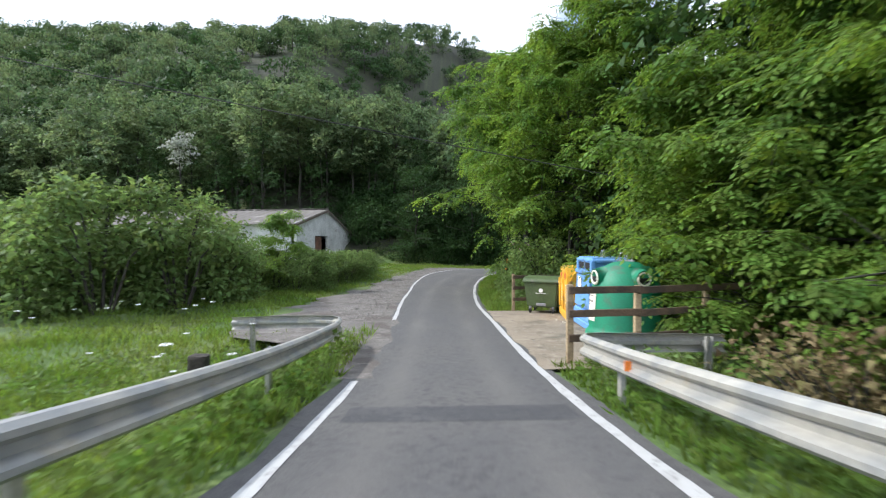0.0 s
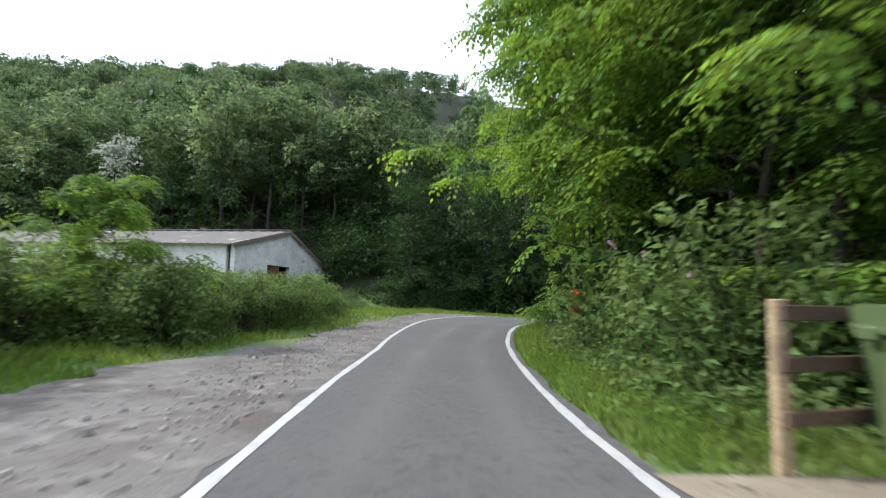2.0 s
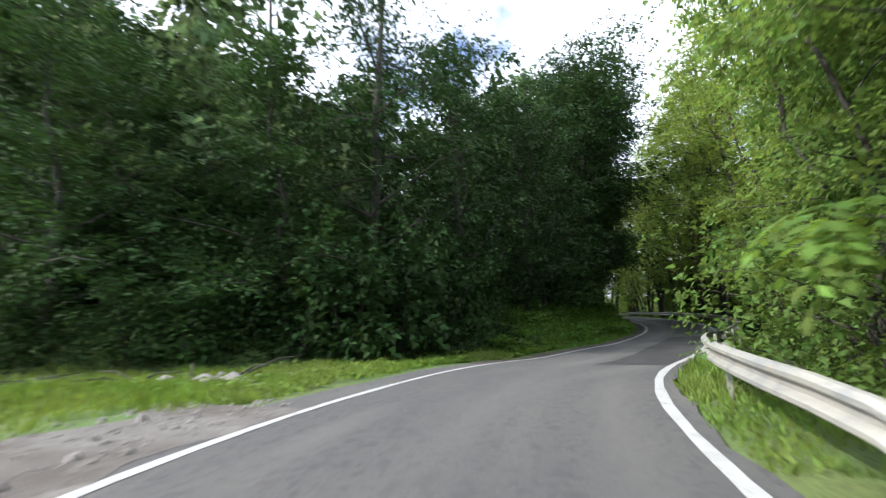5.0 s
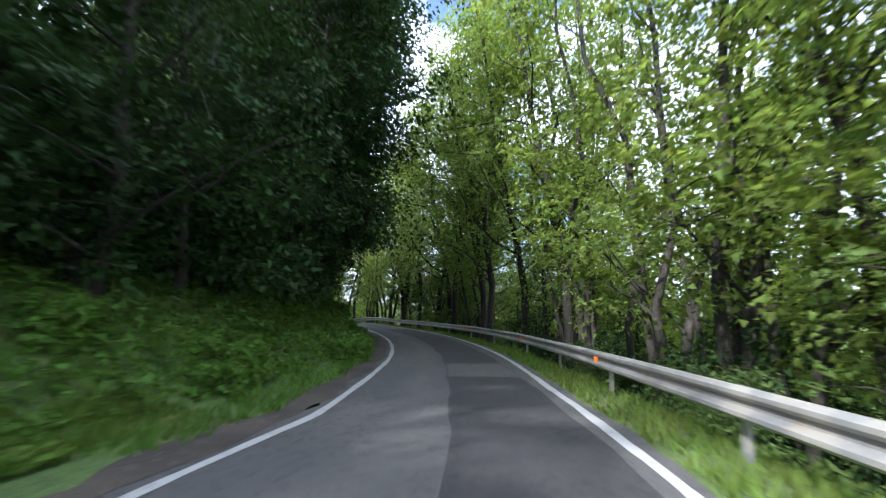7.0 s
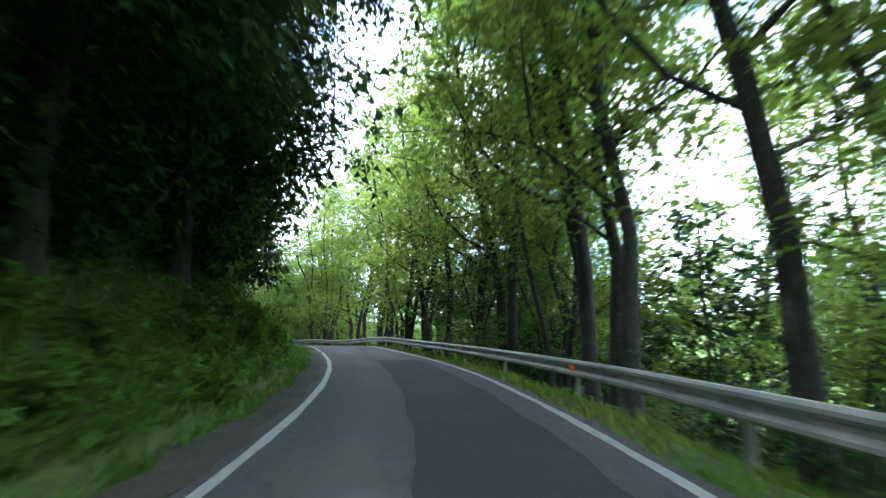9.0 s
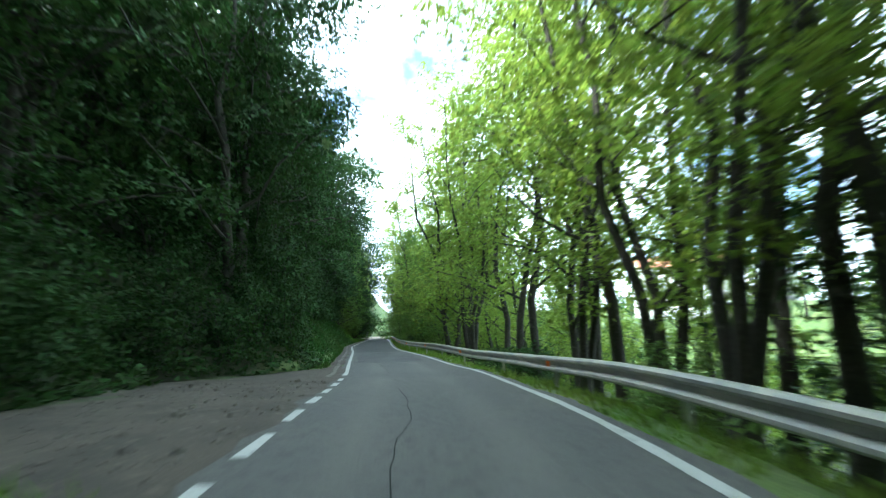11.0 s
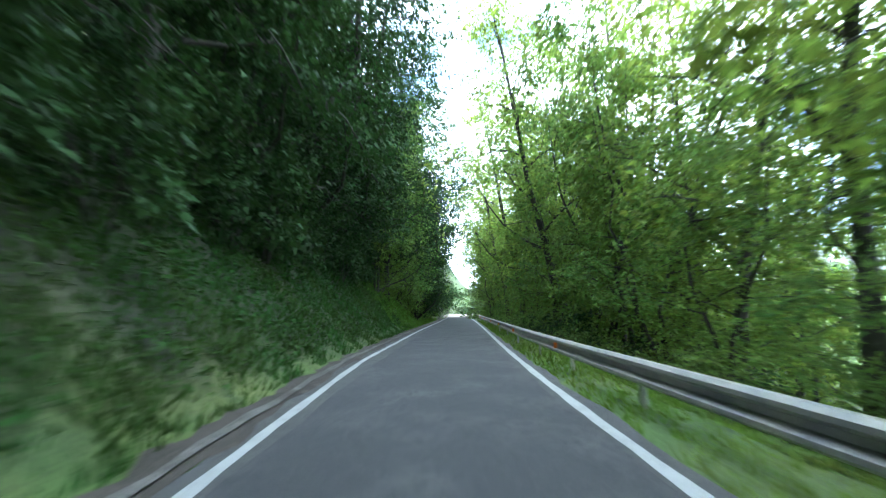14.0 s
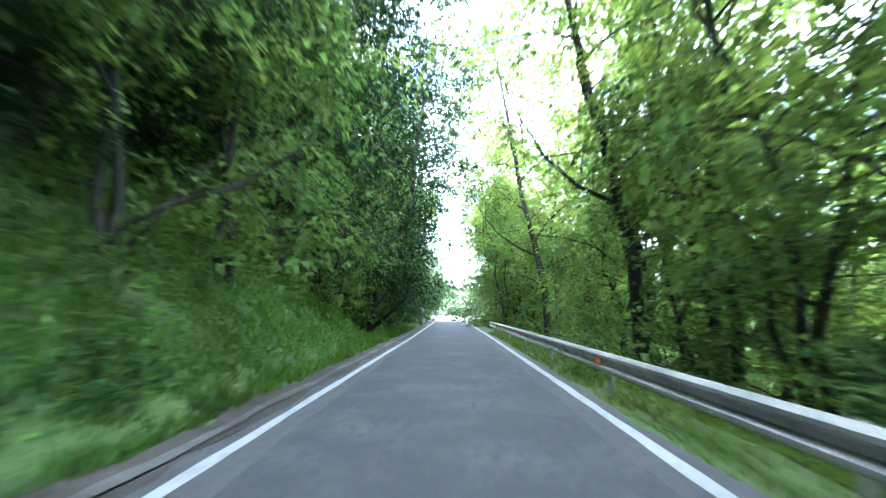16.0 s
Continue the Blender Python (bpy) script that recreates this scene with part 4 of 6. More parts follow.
def make_bell(m):
    """Glass container: a round bell with two port holes; local -y looks at the road."""
    ob = thing("recycling_container", m, "large green bell-shaped glass container with a paper poster", "recycling container", "recycling containers")
    prof = [(0.93, 0.0), (0.95, 0.05), (0.94, 0.14), (0.87, 0.20), (0.86, 0.3), (0.84, 0.7), (0.81, 1.1), (0.76, 1.35), (0.66, 1.55), (0.50, 1.72), (0.28, 1.83), (0.0, 1.86)]
    bm = bmesh.new()
    n = 40
    rings = []
    for rr, z in prof[:-1]:
        rings.append([bm.verts.new((rr * math.cos(2 * math.pi * i / n), rr * math.sin(2 * math.pi * i / n), z)) for i in range(n)])
    tip = bm.verts.new((0, 0, prof[-1][1]))
    for r, q in zip(rings, rings[1:]):
        for i in range(n):
            bm.faces.new((r[i], r[(i + 1) % n], q[(i + 1) % n], q[i]))
    for i in range(n):
        bm.faces.new((rings[-1][i], rings[-1][(i + 1) % n], tip))
    bm.faces.new(rings[0][::-1])
    body = part("body", bm, GREEN, ob, smooth=True)
    for a in (-90, 0, 90, 180):
        hood = bmesh.new()
        pts = [(0, -0.55, 1.50), (0, -0.80, 1.47)]
        tube(hood, pts, [0.23, 0.20], 20)
        bmesh.ops.transform(hood, matrix=Matrix.Rotation(radians(a + 49), 4, "Z"), verts=hood.verts)
        h = part("port", hood, GREEN, ob, smooth=True)
        rim = bmesh.new()
        pts = [(0.155 * math.cos(t), -0.80, 1.47 + 0.155 * math.sin(t)) for t in np.linspace(0, 2 * math.pi, 21)]
        tube(rim, pts, [0.032] * 21, 6, False)
        bmesh.ops.transform(rim, matrix=Matrix.Rotation(radians(a + 49), 4, "Z"), verts=rim.verts)
        part("rim", rim, PAPER, h, "cream rubber rim")
        hole = bmesh.new()
        tube(hole, [(0, -0.79, 1.47), (0, -0.803, 1.47)], [0.15, 0.15], 18)
        bmesh.ops.transform(hole, matrix=Matrix.Rotation(radians(a + 49), 4, "Z"), verts=hole.verts)
        part("opening", hole, HOLE_SHADE, h, "near-black disc for the shade in the round opening")
    # the poster follows the bell's curve
    bm = bmesh.new()
    cols = []
    for k in range(7):
        a = radians(-157 + 33 * k / 6)
        cols.append([bm.verts.new(((rr + 0.012) * math.cos(a), (rr + 0.012) * math.sin(a), z)) for rr, z in ((0.855, 0.42), (0.815, 1.08))])
    for a, b in zip(cols, cols[1:]):
        bm.faces.new((a[0], b[0], b[1], a[1]))
    poster = part("poster", bm, PAPER, ob, "cream paper poster with faded print")
    for z0, z1, a0, a1 in ((1.00, 1.03, -153, -131), (0.86, 0.91, -152, -131), (0.80, 0.815, -150, -138), (0.74, 0.752, -148, -138), (0.50, 0.60, -146, -138)):
        bm = bmesh.new()
        c2 = []
        for k in range(5):
            a = radians(a0 + (a1 - a0) * k / 4)
            c2.append([bm.verts.new(((rr + 0.016) * math.cos(a), (rr + 0.016) * math.sin(a), z)) for rr, z in ((0.855 - 0.04 * (z0 - 0.42) / 0.66, z0), (0.855 - 0.04 * (z1 - 0.42) / 0.66, z1))])
        for a, b in zip(c2, c2[1:]):
            bm.faces.new((a[0], b[0], b[1], a[1]))
        part("print_bar", bm, INK, poster)
    lifting_ring(ob, 1.85)
    return ob


def make_bin(m):
    """Four-wheeled refuse bin; its front looks along local -y."""
    ob = thing("wheelie_bin", m, "dark olive green four-wheeled refuse bin with lid", "waste bin")
    bm = bmesh.new()
    lo = [bm.verts.new((sx * 0.54, sy * 0.40, 0.22)) for sx, sy in ((-1, -1), (1, -1), (1, 1), (-1, 1))]
    hi = [bm.verts.new((sx * 0.64, sy * 0.50, 1.16)) for sx, sy in ((-1, -1), (1, -1), (1, 1), (-1, 1))]
    bm.faces.new(lo[::-1])
    bm.faces.new(hi)
    for i in range(4):
        bm.faces.new((lo[i], lo[(i + 1) % 4], hi[(i + 1) % 4], hi[i]))
    bmesh.ops.bevel(bm, geom=list(bm.edges), offset=0.05, segments=2, affect="EDGES")
    part("body", bm, OLIVE, ob)
    bm = bmesh.new()
    box(bm, (1.38, 1.08, 0.06), (0, 0, 1.17), 0.025, segments=2)
    part("rim", bm, OLIVE, ob)
    bm = bmesh.new()
    prism(bm, [(-0.54, 1.2), (-0.5, 1.27), (-0.3, 1.33), (0.3, 1.36), (0.54, 1.32), (0.54, 1.2)], -0.67, 0.67)
    bmesh.ops.transform(bm, matrix=Matrix.Rotation(radians(90), 4, "Z"), verts=bm.verts)
    part("lid", bm, OLIVE, ob)
    for sx in (-0.69, 0.69):
        bm = bmesh.new()
        box(bm, (0.09, 0.3, 0.12), (sx, 0, 1.14), 0.02)
        part("trunnion", bm, OLIVE, ob)
        for sy in (-0.34, 0.34):
            bm = bmesh.new()
            tube(bm, [(sx * 0.62 - 0.03, sy, 0.10), (sx * 0.62 + 0.03, sy, 0.10)], [0.10, 0.10], 14)
            w = part("wheel", bm, RUBBER, ob)
            bm = bmesh.new()
            box(bm, (0.09, 0.1, 0.14), (sx * 0.62, sy, 0.19), 0.01)
            part("bracket", bm, STEEL, w)
    bm = bmesh.new()
    box(bm, (0.36, 0.03, 0.10), (0, -0.45, 0.34), 0.01)
    part("foot_bar", bm, STEEL, ob, "grey steel pedal bar")
    bm = bmesh.new()
    tube(bm, [(0, -0.487, 0.86), (0, -0.493, 0.86)], [0.075, 0.075], 16)
    part("badge", bm, WHITE, ob, "round white badge")
    bm = bmesh.new()
    box(bm, (0.44, 0.006, 0.015), (0.02, -0.485, 0.75))
    part("print_bar", bm, WHITE, ob)
    return ob


def on_pad(x, y):
    s, l = road_coords(x, y)
    return float(road_z(s, l)[0]) + 0.013


make_yellow(pose(4.74, 16.25, on_pad(4.7, 16.25), 0, 0, -97)).scale = (1, 1, 0.94)
make_blue(pose(4.55, 13.85, on_pad(4.5, 13.85), 0, 0, -91))
make_bell(pose(4.42, 11.75, on_pad(4.4, 11.8), 0, 0, -40))
make_bin(pose(3.75, 18.05, on_pad(3.8, 18.05), 0, 0, -38 + 12))

# ---- timber fences round the pad ----


def fence(points, label, height=1.42, base_at=None):
    o = Vector((points[0][0], points[0][1], on_pad(*points[0])))
    ob = thing("timber_fence", Matrix.Translation(o), label, "fence")
    p3 = [Vector((x, y, on_pad(x, y) - (0.0 if k == 0 else 0.05))) - o for k, (x, y) in enumerate(points)]
    for p in p3:
        bm = bmesh.new()
        box(bm, (0.12, 0.10, height + 0.4), (p.x, p.y, p.z + height / 2 - 0.2), 0.012)
        part("post", bm, WOOD, ob)
    for a, b in zip(p3, p3[1:]):
        d = b - a
        ang = math.atan2(d.y, d.x)
        for h in (0.48, 0.92, 1.34):
            bm = bmesh.new()
            box(bm, (d.length + 0.1, 0.045, 0.13), (0, 0, 0), 0.008)
            bmesh.ops.transform(bm, matrix=Matrix.Translation((a + b) / 2 + Vector((0, 0, h)) - Vector((-math.sin(ang), math.cos(ang), 0)) * 0.075) @ Matrix.Rotation(ang, 4, "Z"), verts=bm.verts)
            part("rail", bm, WOOD_DARK, ob)
    return ob


fence([(2.26, 8.7), (3.57, 8.92), (5.15, 9.5), (6.8, 10.0)], "three-rail brown timber fence at the pad's edge")
fence([(2.70, 18.72), (4.3, 19.2), (5.9, 19.7), (7.4, 20.2)], "three-rail brown timber fence behind the bin")

# ---- trees and shrubs ----
R0 = np.random.RandomState(11)


def proto_tree(name, seed, height, trunk_r, first, spread, limbs, count, size, mat, label, leaf_spread=1.0, slim=True, reach=0.6, **kw):
    r = np.random.RandomState(seed)
    bm, tips = skeleton_tree(r, height, trunk_r, first, spread, limbs, **kw)
    v = sprays_round(r, tips, leaf_spread, count, size, reach=reach)
    return plant(name, r, bm, v, mat, label, "tree", slim=slim)


def proto_robinia(seed, height, spread, fronds, lean, first=0.25, limbs=16, trunk=0.17, length=0.62, label="robinia tree with bright feathery leaves"):
    r = np.random.RandomState(seed)
    bm, tips = skeleton_tree(r, height, trunk, first, spread, limbs, up=0.25, lean=lean, twigs=5)
    outer = [p for p in tips if math.hypot(p.x - lean[0] * max(p.z, 0) / height, p.y - lean[1] * max(p.z, 0) / height) > 0.38 * spread or p.z > 0.8 * height]
    v = fronds_round(r, outer, 0.32, fronds, length)
    return plant("robinia_tree", r, bm, v, LEAF_ROBINIA, label, "tree", "roadside trees", slim=False)


def proto_shrub(name, seed, height, width, count, size, mat, label, group="", stems=9):
    r = np.random.RandomState(seed)
    bm = bmesh.new()
    tips = []
    for k in range(stems):
        a = r.uniform(0, 6.28)
        e = Vector((math.cos(a) * width * r.uniform(0.3, 1), math.sin(a) * width * r.uniform(0.3, 1), height * r.uniform(0.5, 1.0)))
        mid = e * 0.5 + Vector((0, 0, height * 0.12))
        tube(bm, [(0.1 * math.cos(a), 0.1 * math.sin(a), -0.2), mid, e], [0.035, 0.022, 0.006], 5, False)
        tips += [mid, e, e * 0.75 + mid * 0.25, Vector((e.x * 0.9, e.y * 0.9, e.z * 0.35)), Vector((e.x * 1.0, e.y * 1.0, 0.15 * height))]
    v = leaves_round(r, tips, 0.36 * width, count, size, 0.8)
    v[:, 2] = np.maximum(v[:, 2], -0.1)
    return plant(name, r, bm, v, mat, label, "shrub", group, crown="foliage")


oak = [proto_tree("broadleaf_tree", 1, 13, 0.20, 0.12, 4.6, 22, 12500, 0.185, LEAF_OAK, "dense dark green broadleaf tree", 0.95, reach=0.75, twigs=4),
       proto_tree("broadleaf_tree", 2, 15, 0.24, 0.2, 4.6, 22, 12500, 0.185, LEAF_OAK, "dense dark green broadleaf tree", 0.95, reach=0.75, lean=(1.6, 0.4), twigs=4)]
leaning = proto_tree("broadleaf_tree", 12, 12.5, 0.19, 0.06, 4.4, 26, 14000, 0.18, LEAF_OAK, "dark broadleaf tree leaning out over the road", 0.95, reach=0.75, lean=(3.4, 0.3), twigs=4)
alder = [proto_tree("alder_tree", 3, 17, 0.17, 0.26, 3.5, 16, 9500, 0.165, LEAF_ALDER, "tall slender alder with a thin light crown", 0.9, up=0.9, twigs=4),
         proto_tree("alder_tree", 4, 16, 0.19, 0.28, 3.8, 16, 9500, 0.165, LEAF_ALDER, "slender leaning alder with a thin light crown", 0.9, up=0.8, lean=(-2.2, 1.2), twigs=4),
         proto_tree("alder_tree", 5, 15, 0.13, 0.2, 3.4, 18, 9500, 0.165, LEAF_ALDER, "many-stemmed alder with thin dark stems", 0.9, up=1.0, stems=3, twigs=4)]
wood_tree = [proto_tree("woodland_tree", 14, 14, 0.13, 0.10, 3.8, 16, 3200, 0.31, LEAF_ALDER, "slim woodland tree with light green leaves", 1.1, reach=0.9, up=0.7, twigs=3, sides=5, fine=False),
             proto_tree("woodland_tree", 15, 12, 0.12, 0.08, 3.6, 16, 3200, 0.31, LEAF_OAK, "woodland tree with shade put into its dark leaf colour", 1.1, reach=0.9, up=0.6, twigs=3, sides=5, fine=False)]
hazel = proto_tree("hazel_tree", 6, 9.5, 0.09, 0.05, 3.0, 24, 11500, 0.15, LEAF_HAZEL, "leafy hazel tree with sunlit hanging branches", 0.7, reach=0.6, up=0.5, stems=2, twigs=4)
hill_tree = [proto_tree("hillside_tree", 7, 12, 0.2, 0.15, 4.6, 13, 2000, 0.50, LEAF_HILL, "rounded broadleaf tree on the wooded hillside", 0.95, reach=1.3, twigs=2, sides=5, fine=False),
             proto_tree("hillside_tree", 8, 13, 0.2, 0.18, 4.2, 13, 2000, 0.50, LEAF_HILL, "tall broadleaf tree on the wooded hillside", 0.95, reach=1.3, twigs=2, sides=5, fine=False),
             proto_tree("hillside_tree", 9, 11, 0.2, 0.12, 4.8, 13, 2000, 0.50, LEAF_OAK, "dark rounded tree on the wooded hillside", 0.95, reach=1.3, twigs=2, sides=5, fine=False)]
robinia = [proto_robinia(21, 14, 5.0, 4100, (-0.9, 0), 0.40, 30), proto_robinia(22, 11, 4.8, 3000, (-1.0, -0.5), 0.26, 28)]
young_robinia = proto_robinia(23, 6.2, 3.0, 1500, (-0.3, 0.1), 0.2, 22, 0.07, 0.62, "young robinia with layered feathery leaves")
hill_tall = [proto_tree("hillside_tree", 17, 17, 0.24, 0.42, 5.0, 14, 2600, 0.48, LEAF_HILL, "tall hillside tree with a bare trunk and wide crown", 1.0, reach=1.3, twigs=2, sides=5, fine=False),
             proto_tree("hillside_tree", 18, 16, 0.22, 0.40, 5.2, 14, 2600, 0.48, LEAF_PALE, "tall hillside tree with a pale sunlit crown", 1.0, reach=1.3, twigs=2, sides=5, fine=False)]
shrub = proto_shrub("shrub", 31, 2.4, 1.5, 3000, 0.145, LEAF_SHRUB, "leafy green roadside shrub")
dark_shrub = proto_shrub("bush", 32, 2.6, 1.7, 1500, 0.205, LEAF_OAK, "woodland shrub, shade put into its dark green")
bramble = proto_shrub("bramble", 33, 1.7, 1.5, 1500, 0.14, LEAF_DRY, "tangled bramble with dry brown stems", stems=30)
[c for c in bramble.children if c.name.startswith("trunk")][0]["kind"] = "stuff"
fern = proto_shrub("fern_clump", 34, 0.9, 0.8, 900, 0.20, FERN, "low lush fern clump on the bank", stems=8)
edge_shrub = proto_shrub("shrub", 35, 2.6, 1.7, 2600, 0.16, LEAF_OAK, "shrub at the edge of woods, shade put into its dark green")
turn = lambda: R0.uniform(0, 360)

FAR = []


def lobed_crown(r, n):
    """Small leaf masses on the outside of several rounded lobes, for a tree 12 m high."""
    lobes = [(Vector((r.normal() * 1.9, r.normal() * 1.9, r.uniform(2.2, 8.5))), r.uniform(1.7, 2.7)) for _ in range(8)] + [(Vector((0, 0, 9.2)), 2.4)]
    out = []
    for c, q in lobes:
        m = n // len(lobes)
        d = unit(r, m)
        d[:, 2] = np.abs(d[:, 2]) * 0.9 - 0.25
        p = np.array(c) + d * (q * r.uniform(0.8, 1.12, m))[:, None]
        L = r.uniform(0.6, 1.25, m)
        out.append(leaf_arrays(p, np.cross(d, unit(r, m)), d + 0.5 * unit(r, m), L, L * 0.8).reshape(-1, 4, 3)[:, (0, 1, 3)])
    return np.concatenate(out)


def far_woods(places, seed, label, low=0.85, high=1.3):
    """Distant trees joined into one object: lobed crowns and plain trunks."""
    r = np.random.RandomState(seed)
    crowns = [lobed_crown(r, 600) for _ in range(6)]
    leaves, bm = [[], [], []], bmesh.new()
    for x, y in places:
        k, z = r.randint(6), gz(x, y) - 0.6
        v = crowns[k]
        a, size, tall = r.uniform(0, 6.28), r.uniform(low, high), r.uniform(0.85, 1.1)
        m = np.array([[math.cos(a), -math.sin(a), 0], [math.sin(a), math.cos(a), 0], [0, 0, tall]]) * size
        leaves[r.randint(0, 9) // 2 % 3].append(v.reshape(-1, 3) @ m.T + np.array([x, y, z]))
        tube(bm, [(x, y, z), (x, y, z + 4 * size), (x, y, z + 9 * size * tall)], [0.2, 0.16, 0.05], 5, False)
    ob = thing("far_woods", Matrix(), label, "woods", kind="stuff")
    part("trunks", bm, BARK, ob)["kind"] = "stuff"
    for vs, mat in zip(leaves, (LEAF_HILL, LEAF_OAK, LEAF_PALE)):
        child(tri_mesh("foliage", np.concatenate(vs), mat), ob)["kind"] = "stuff"


# hillside behind the barn
for k in range(120):
    x, y = R0.uniform(-85, 22), R0.uniform(76, 94)
    s, l = road_coords(x, y)
    if l[0] > -9 or (s[0] > 58 and l[0] > -22):
        continue
    put_plant(hill_tree[R0.randint(3)], x, y, turn(), R0.uniform(0.85, 1.25), R0.uniform(0.9, 1.2), 0.4)
while len(FAR) < 780:
    y = 88 + 240 * R0.uniform(0, 1)**1.15
    x = R0.uniform(-0.98 * y - 8, 0.26 * y + 8)
    if road_coords(x, y)[1][0] < -24:
        FAR.append((x, y))
# tall front row along the foot of the hill, bare trunks over a dark floor
for k in range(34):
    x = -84 + 2.35 * k + R0.uniform(-1, 1)
    put_plant(hill_tall[int(R0.uniform() < 0.4)], x, 67.5 + R0.uniform(-1.5, 6) + 0.06 * max(0, -x - 15), turn(), R0.uniform(0.9, 1.15), R0.uniform(0.9, 1.1), 0.4)
silver = proto_tree("silver_leaved_tree", 19, 14.5, 0.18, 0.74, 2.6, 12, 900, 0.40, LEAF_SILVER, "slim tree with a small silvery crown on the hillside", 0.7, reach=1.0, twigs=2, sides=5, fine=False)
put_plant(silver, -34.5, 63.5, 70, 1.0, 1.0, 0.3)
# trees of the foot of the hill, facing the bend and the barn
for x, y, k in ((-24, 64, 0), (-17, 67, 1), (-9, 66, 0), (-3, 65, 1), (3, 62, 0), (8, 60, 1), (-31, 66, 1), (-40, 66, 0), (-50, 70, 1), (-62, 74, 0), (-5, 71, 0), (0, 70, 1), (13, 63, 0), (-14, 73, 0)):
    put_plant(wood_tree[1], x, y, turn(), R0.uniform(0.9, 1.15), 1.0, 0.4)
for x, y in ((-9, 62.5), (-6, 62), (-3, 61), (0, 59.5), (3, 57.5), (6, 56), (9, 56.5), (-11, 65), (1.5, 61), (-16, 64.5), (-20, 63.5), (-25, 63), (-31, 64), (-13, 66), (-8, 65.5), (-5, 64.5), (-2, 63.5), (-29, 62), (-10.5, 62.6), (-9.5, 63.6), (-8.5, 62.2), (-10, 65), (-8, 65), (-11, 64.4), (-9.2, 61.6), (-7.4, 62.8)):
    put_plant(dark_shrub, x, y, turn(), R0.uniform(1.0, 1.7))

# undergrowth of the hill's foot beside the barn
for k in range(90):
    x, y = R0.uniform(-11, 9), R0.uniform(53, 73)
    if y < 61 and x < -4.5:
        continue
    s, l = road_coords(x, y)
    if l[0] < -float(table(FOOT, s[0])) - 0.2:
        put_plant(dark_shrub, x, y, turn(), R0.uniform(0.9, 1.6))
for k in range(34):
    x, y = R0.uniform(-14, -1), R0.uniform(60.5, 70)
    if x > -11.5 or y > 64.5:
        put_plant(dark_shrub, x, y, turn(), R0.uniform(1.1, 1.7))
for s, l, size in ((74, 5.6, 1.1), (79, 5.4, 1.15), (84, 5.6, 1.1), (88.5, 5.4, 1.1)):
    p = on_road(s, -l - 0.6)
    put_plant(oak[1], p.x, p.y, turn(), size, 1.05, 0.4)
for s in np.arange(116, 164, 1.7):
    p = on_road(s, -float(table(FOOT, s)) - R0.uniform(1.9, 3.0))
    put_plant(dark_shrub, p.x, p.y, turn(), R0.uniform(0.7, 1.1))
for s in (75, 81, 87):
    p = on_road(s, -5.6)
    put_plant(oak[1], p.x, p.y, heading(s), 1.3, 1.0, 0.4)
for s in np.arange(158, 205, 13):
    p = on_road(s, 5.5)
    put_plant(alder[1], p.x, p.y, heading(s) + R0.uniform(-25, 25), 1.25, 1.0, 0.4)
for s in np.arange(81, 94, 4.2):
    p = on_road(s, -float(table(FOOT, s)) - R0.uniform(3.0, 3.8))
    put_plant(hazel, p.x, p.y, turn(), R0.uniform(1.25, 1.4), 1.45, 0.3)
# dark edge of the woods at the bend
for s in np.arange(48, 60, 1.0):
    p = on_road(s, -float(table(FOOT, s)) - (R0.uniform(0.8, 1.8) if s < 51 else R0.uniform(2.4, 3.6)))
    put_plant(edge_shrub, p.x, p.y, turn(), R0.uniform(0.9, 1.4))
for s, l in ((48.5, 2.6), (51.5, 2.6), (50, 6.5)):
    p = on_road(s, -float(table(FOOT, s)) - l)
    put_plant(oak[R0.randint(2)], p.x, p.y, turn(), R0.uniform(0.8, 0.95), 0.85, 0.4)
# left woods along the road
for s in np.concatenate([np.arange(54.5, 112, 4.3), np.arange(113, 212, 3.5)]):
    l = -float(table(FOOT, s)) - (R0.uniform(2.8, 4.2) if s < 116 else R0.uniform(2.2, 5.0))
    p = on_road(s + R0.uniform(-1, 1), l)
    if not 163 < s < 186:
        put_plant(oak[R0.randint(2)], p.x, p.y, turn(), R0.uniform(0.8, 0.98) if s < 110 else R0.uniform(0.9, 1.25), R0.uniform(1.05, 1.25) if s < 80 else R0.uniform(0.8, 1.12), 0.5)
    p = on_road(s + R0.uniform(-2, 2), l - R0.uniform(3.5, 6.0))
    if not 57 < s < 70:
        put_plant(hill_tree[R0.randint(3)], p.x, p.y, turn(), R0.uniform(1.0, 1.3), 1.3, 0.5)
    if R0.uniform() < 0.6 and not 57 < s < 84:
        p = on_road(s + R0.uniform(-2, 2), l - R0.uniform(8, 13))
        put_plant(hill_tree[R0.randint(3)], p.x, p.y, turn(), R0.uniform(0.9, 1.2), 1.15, 0.5)
    p = on_road(s + R0.uniform(-2, 2), l - R0.uniform(2.5, 7))
    put_plant(dark_shrub, p.x, p.y, turn(), R0.uniform(1.4, 2.1))
# dark thicket between the trunks past the bend
for s in np.arange(62, 98, 0.9):
    p = on_road(s, -float(table(FOOT, s)) - R0.uniform(3.0, 6.8))
    put_plant(edge_shrub, p.x, p.y, turn(), R0.uniform(1.1, 1.6))
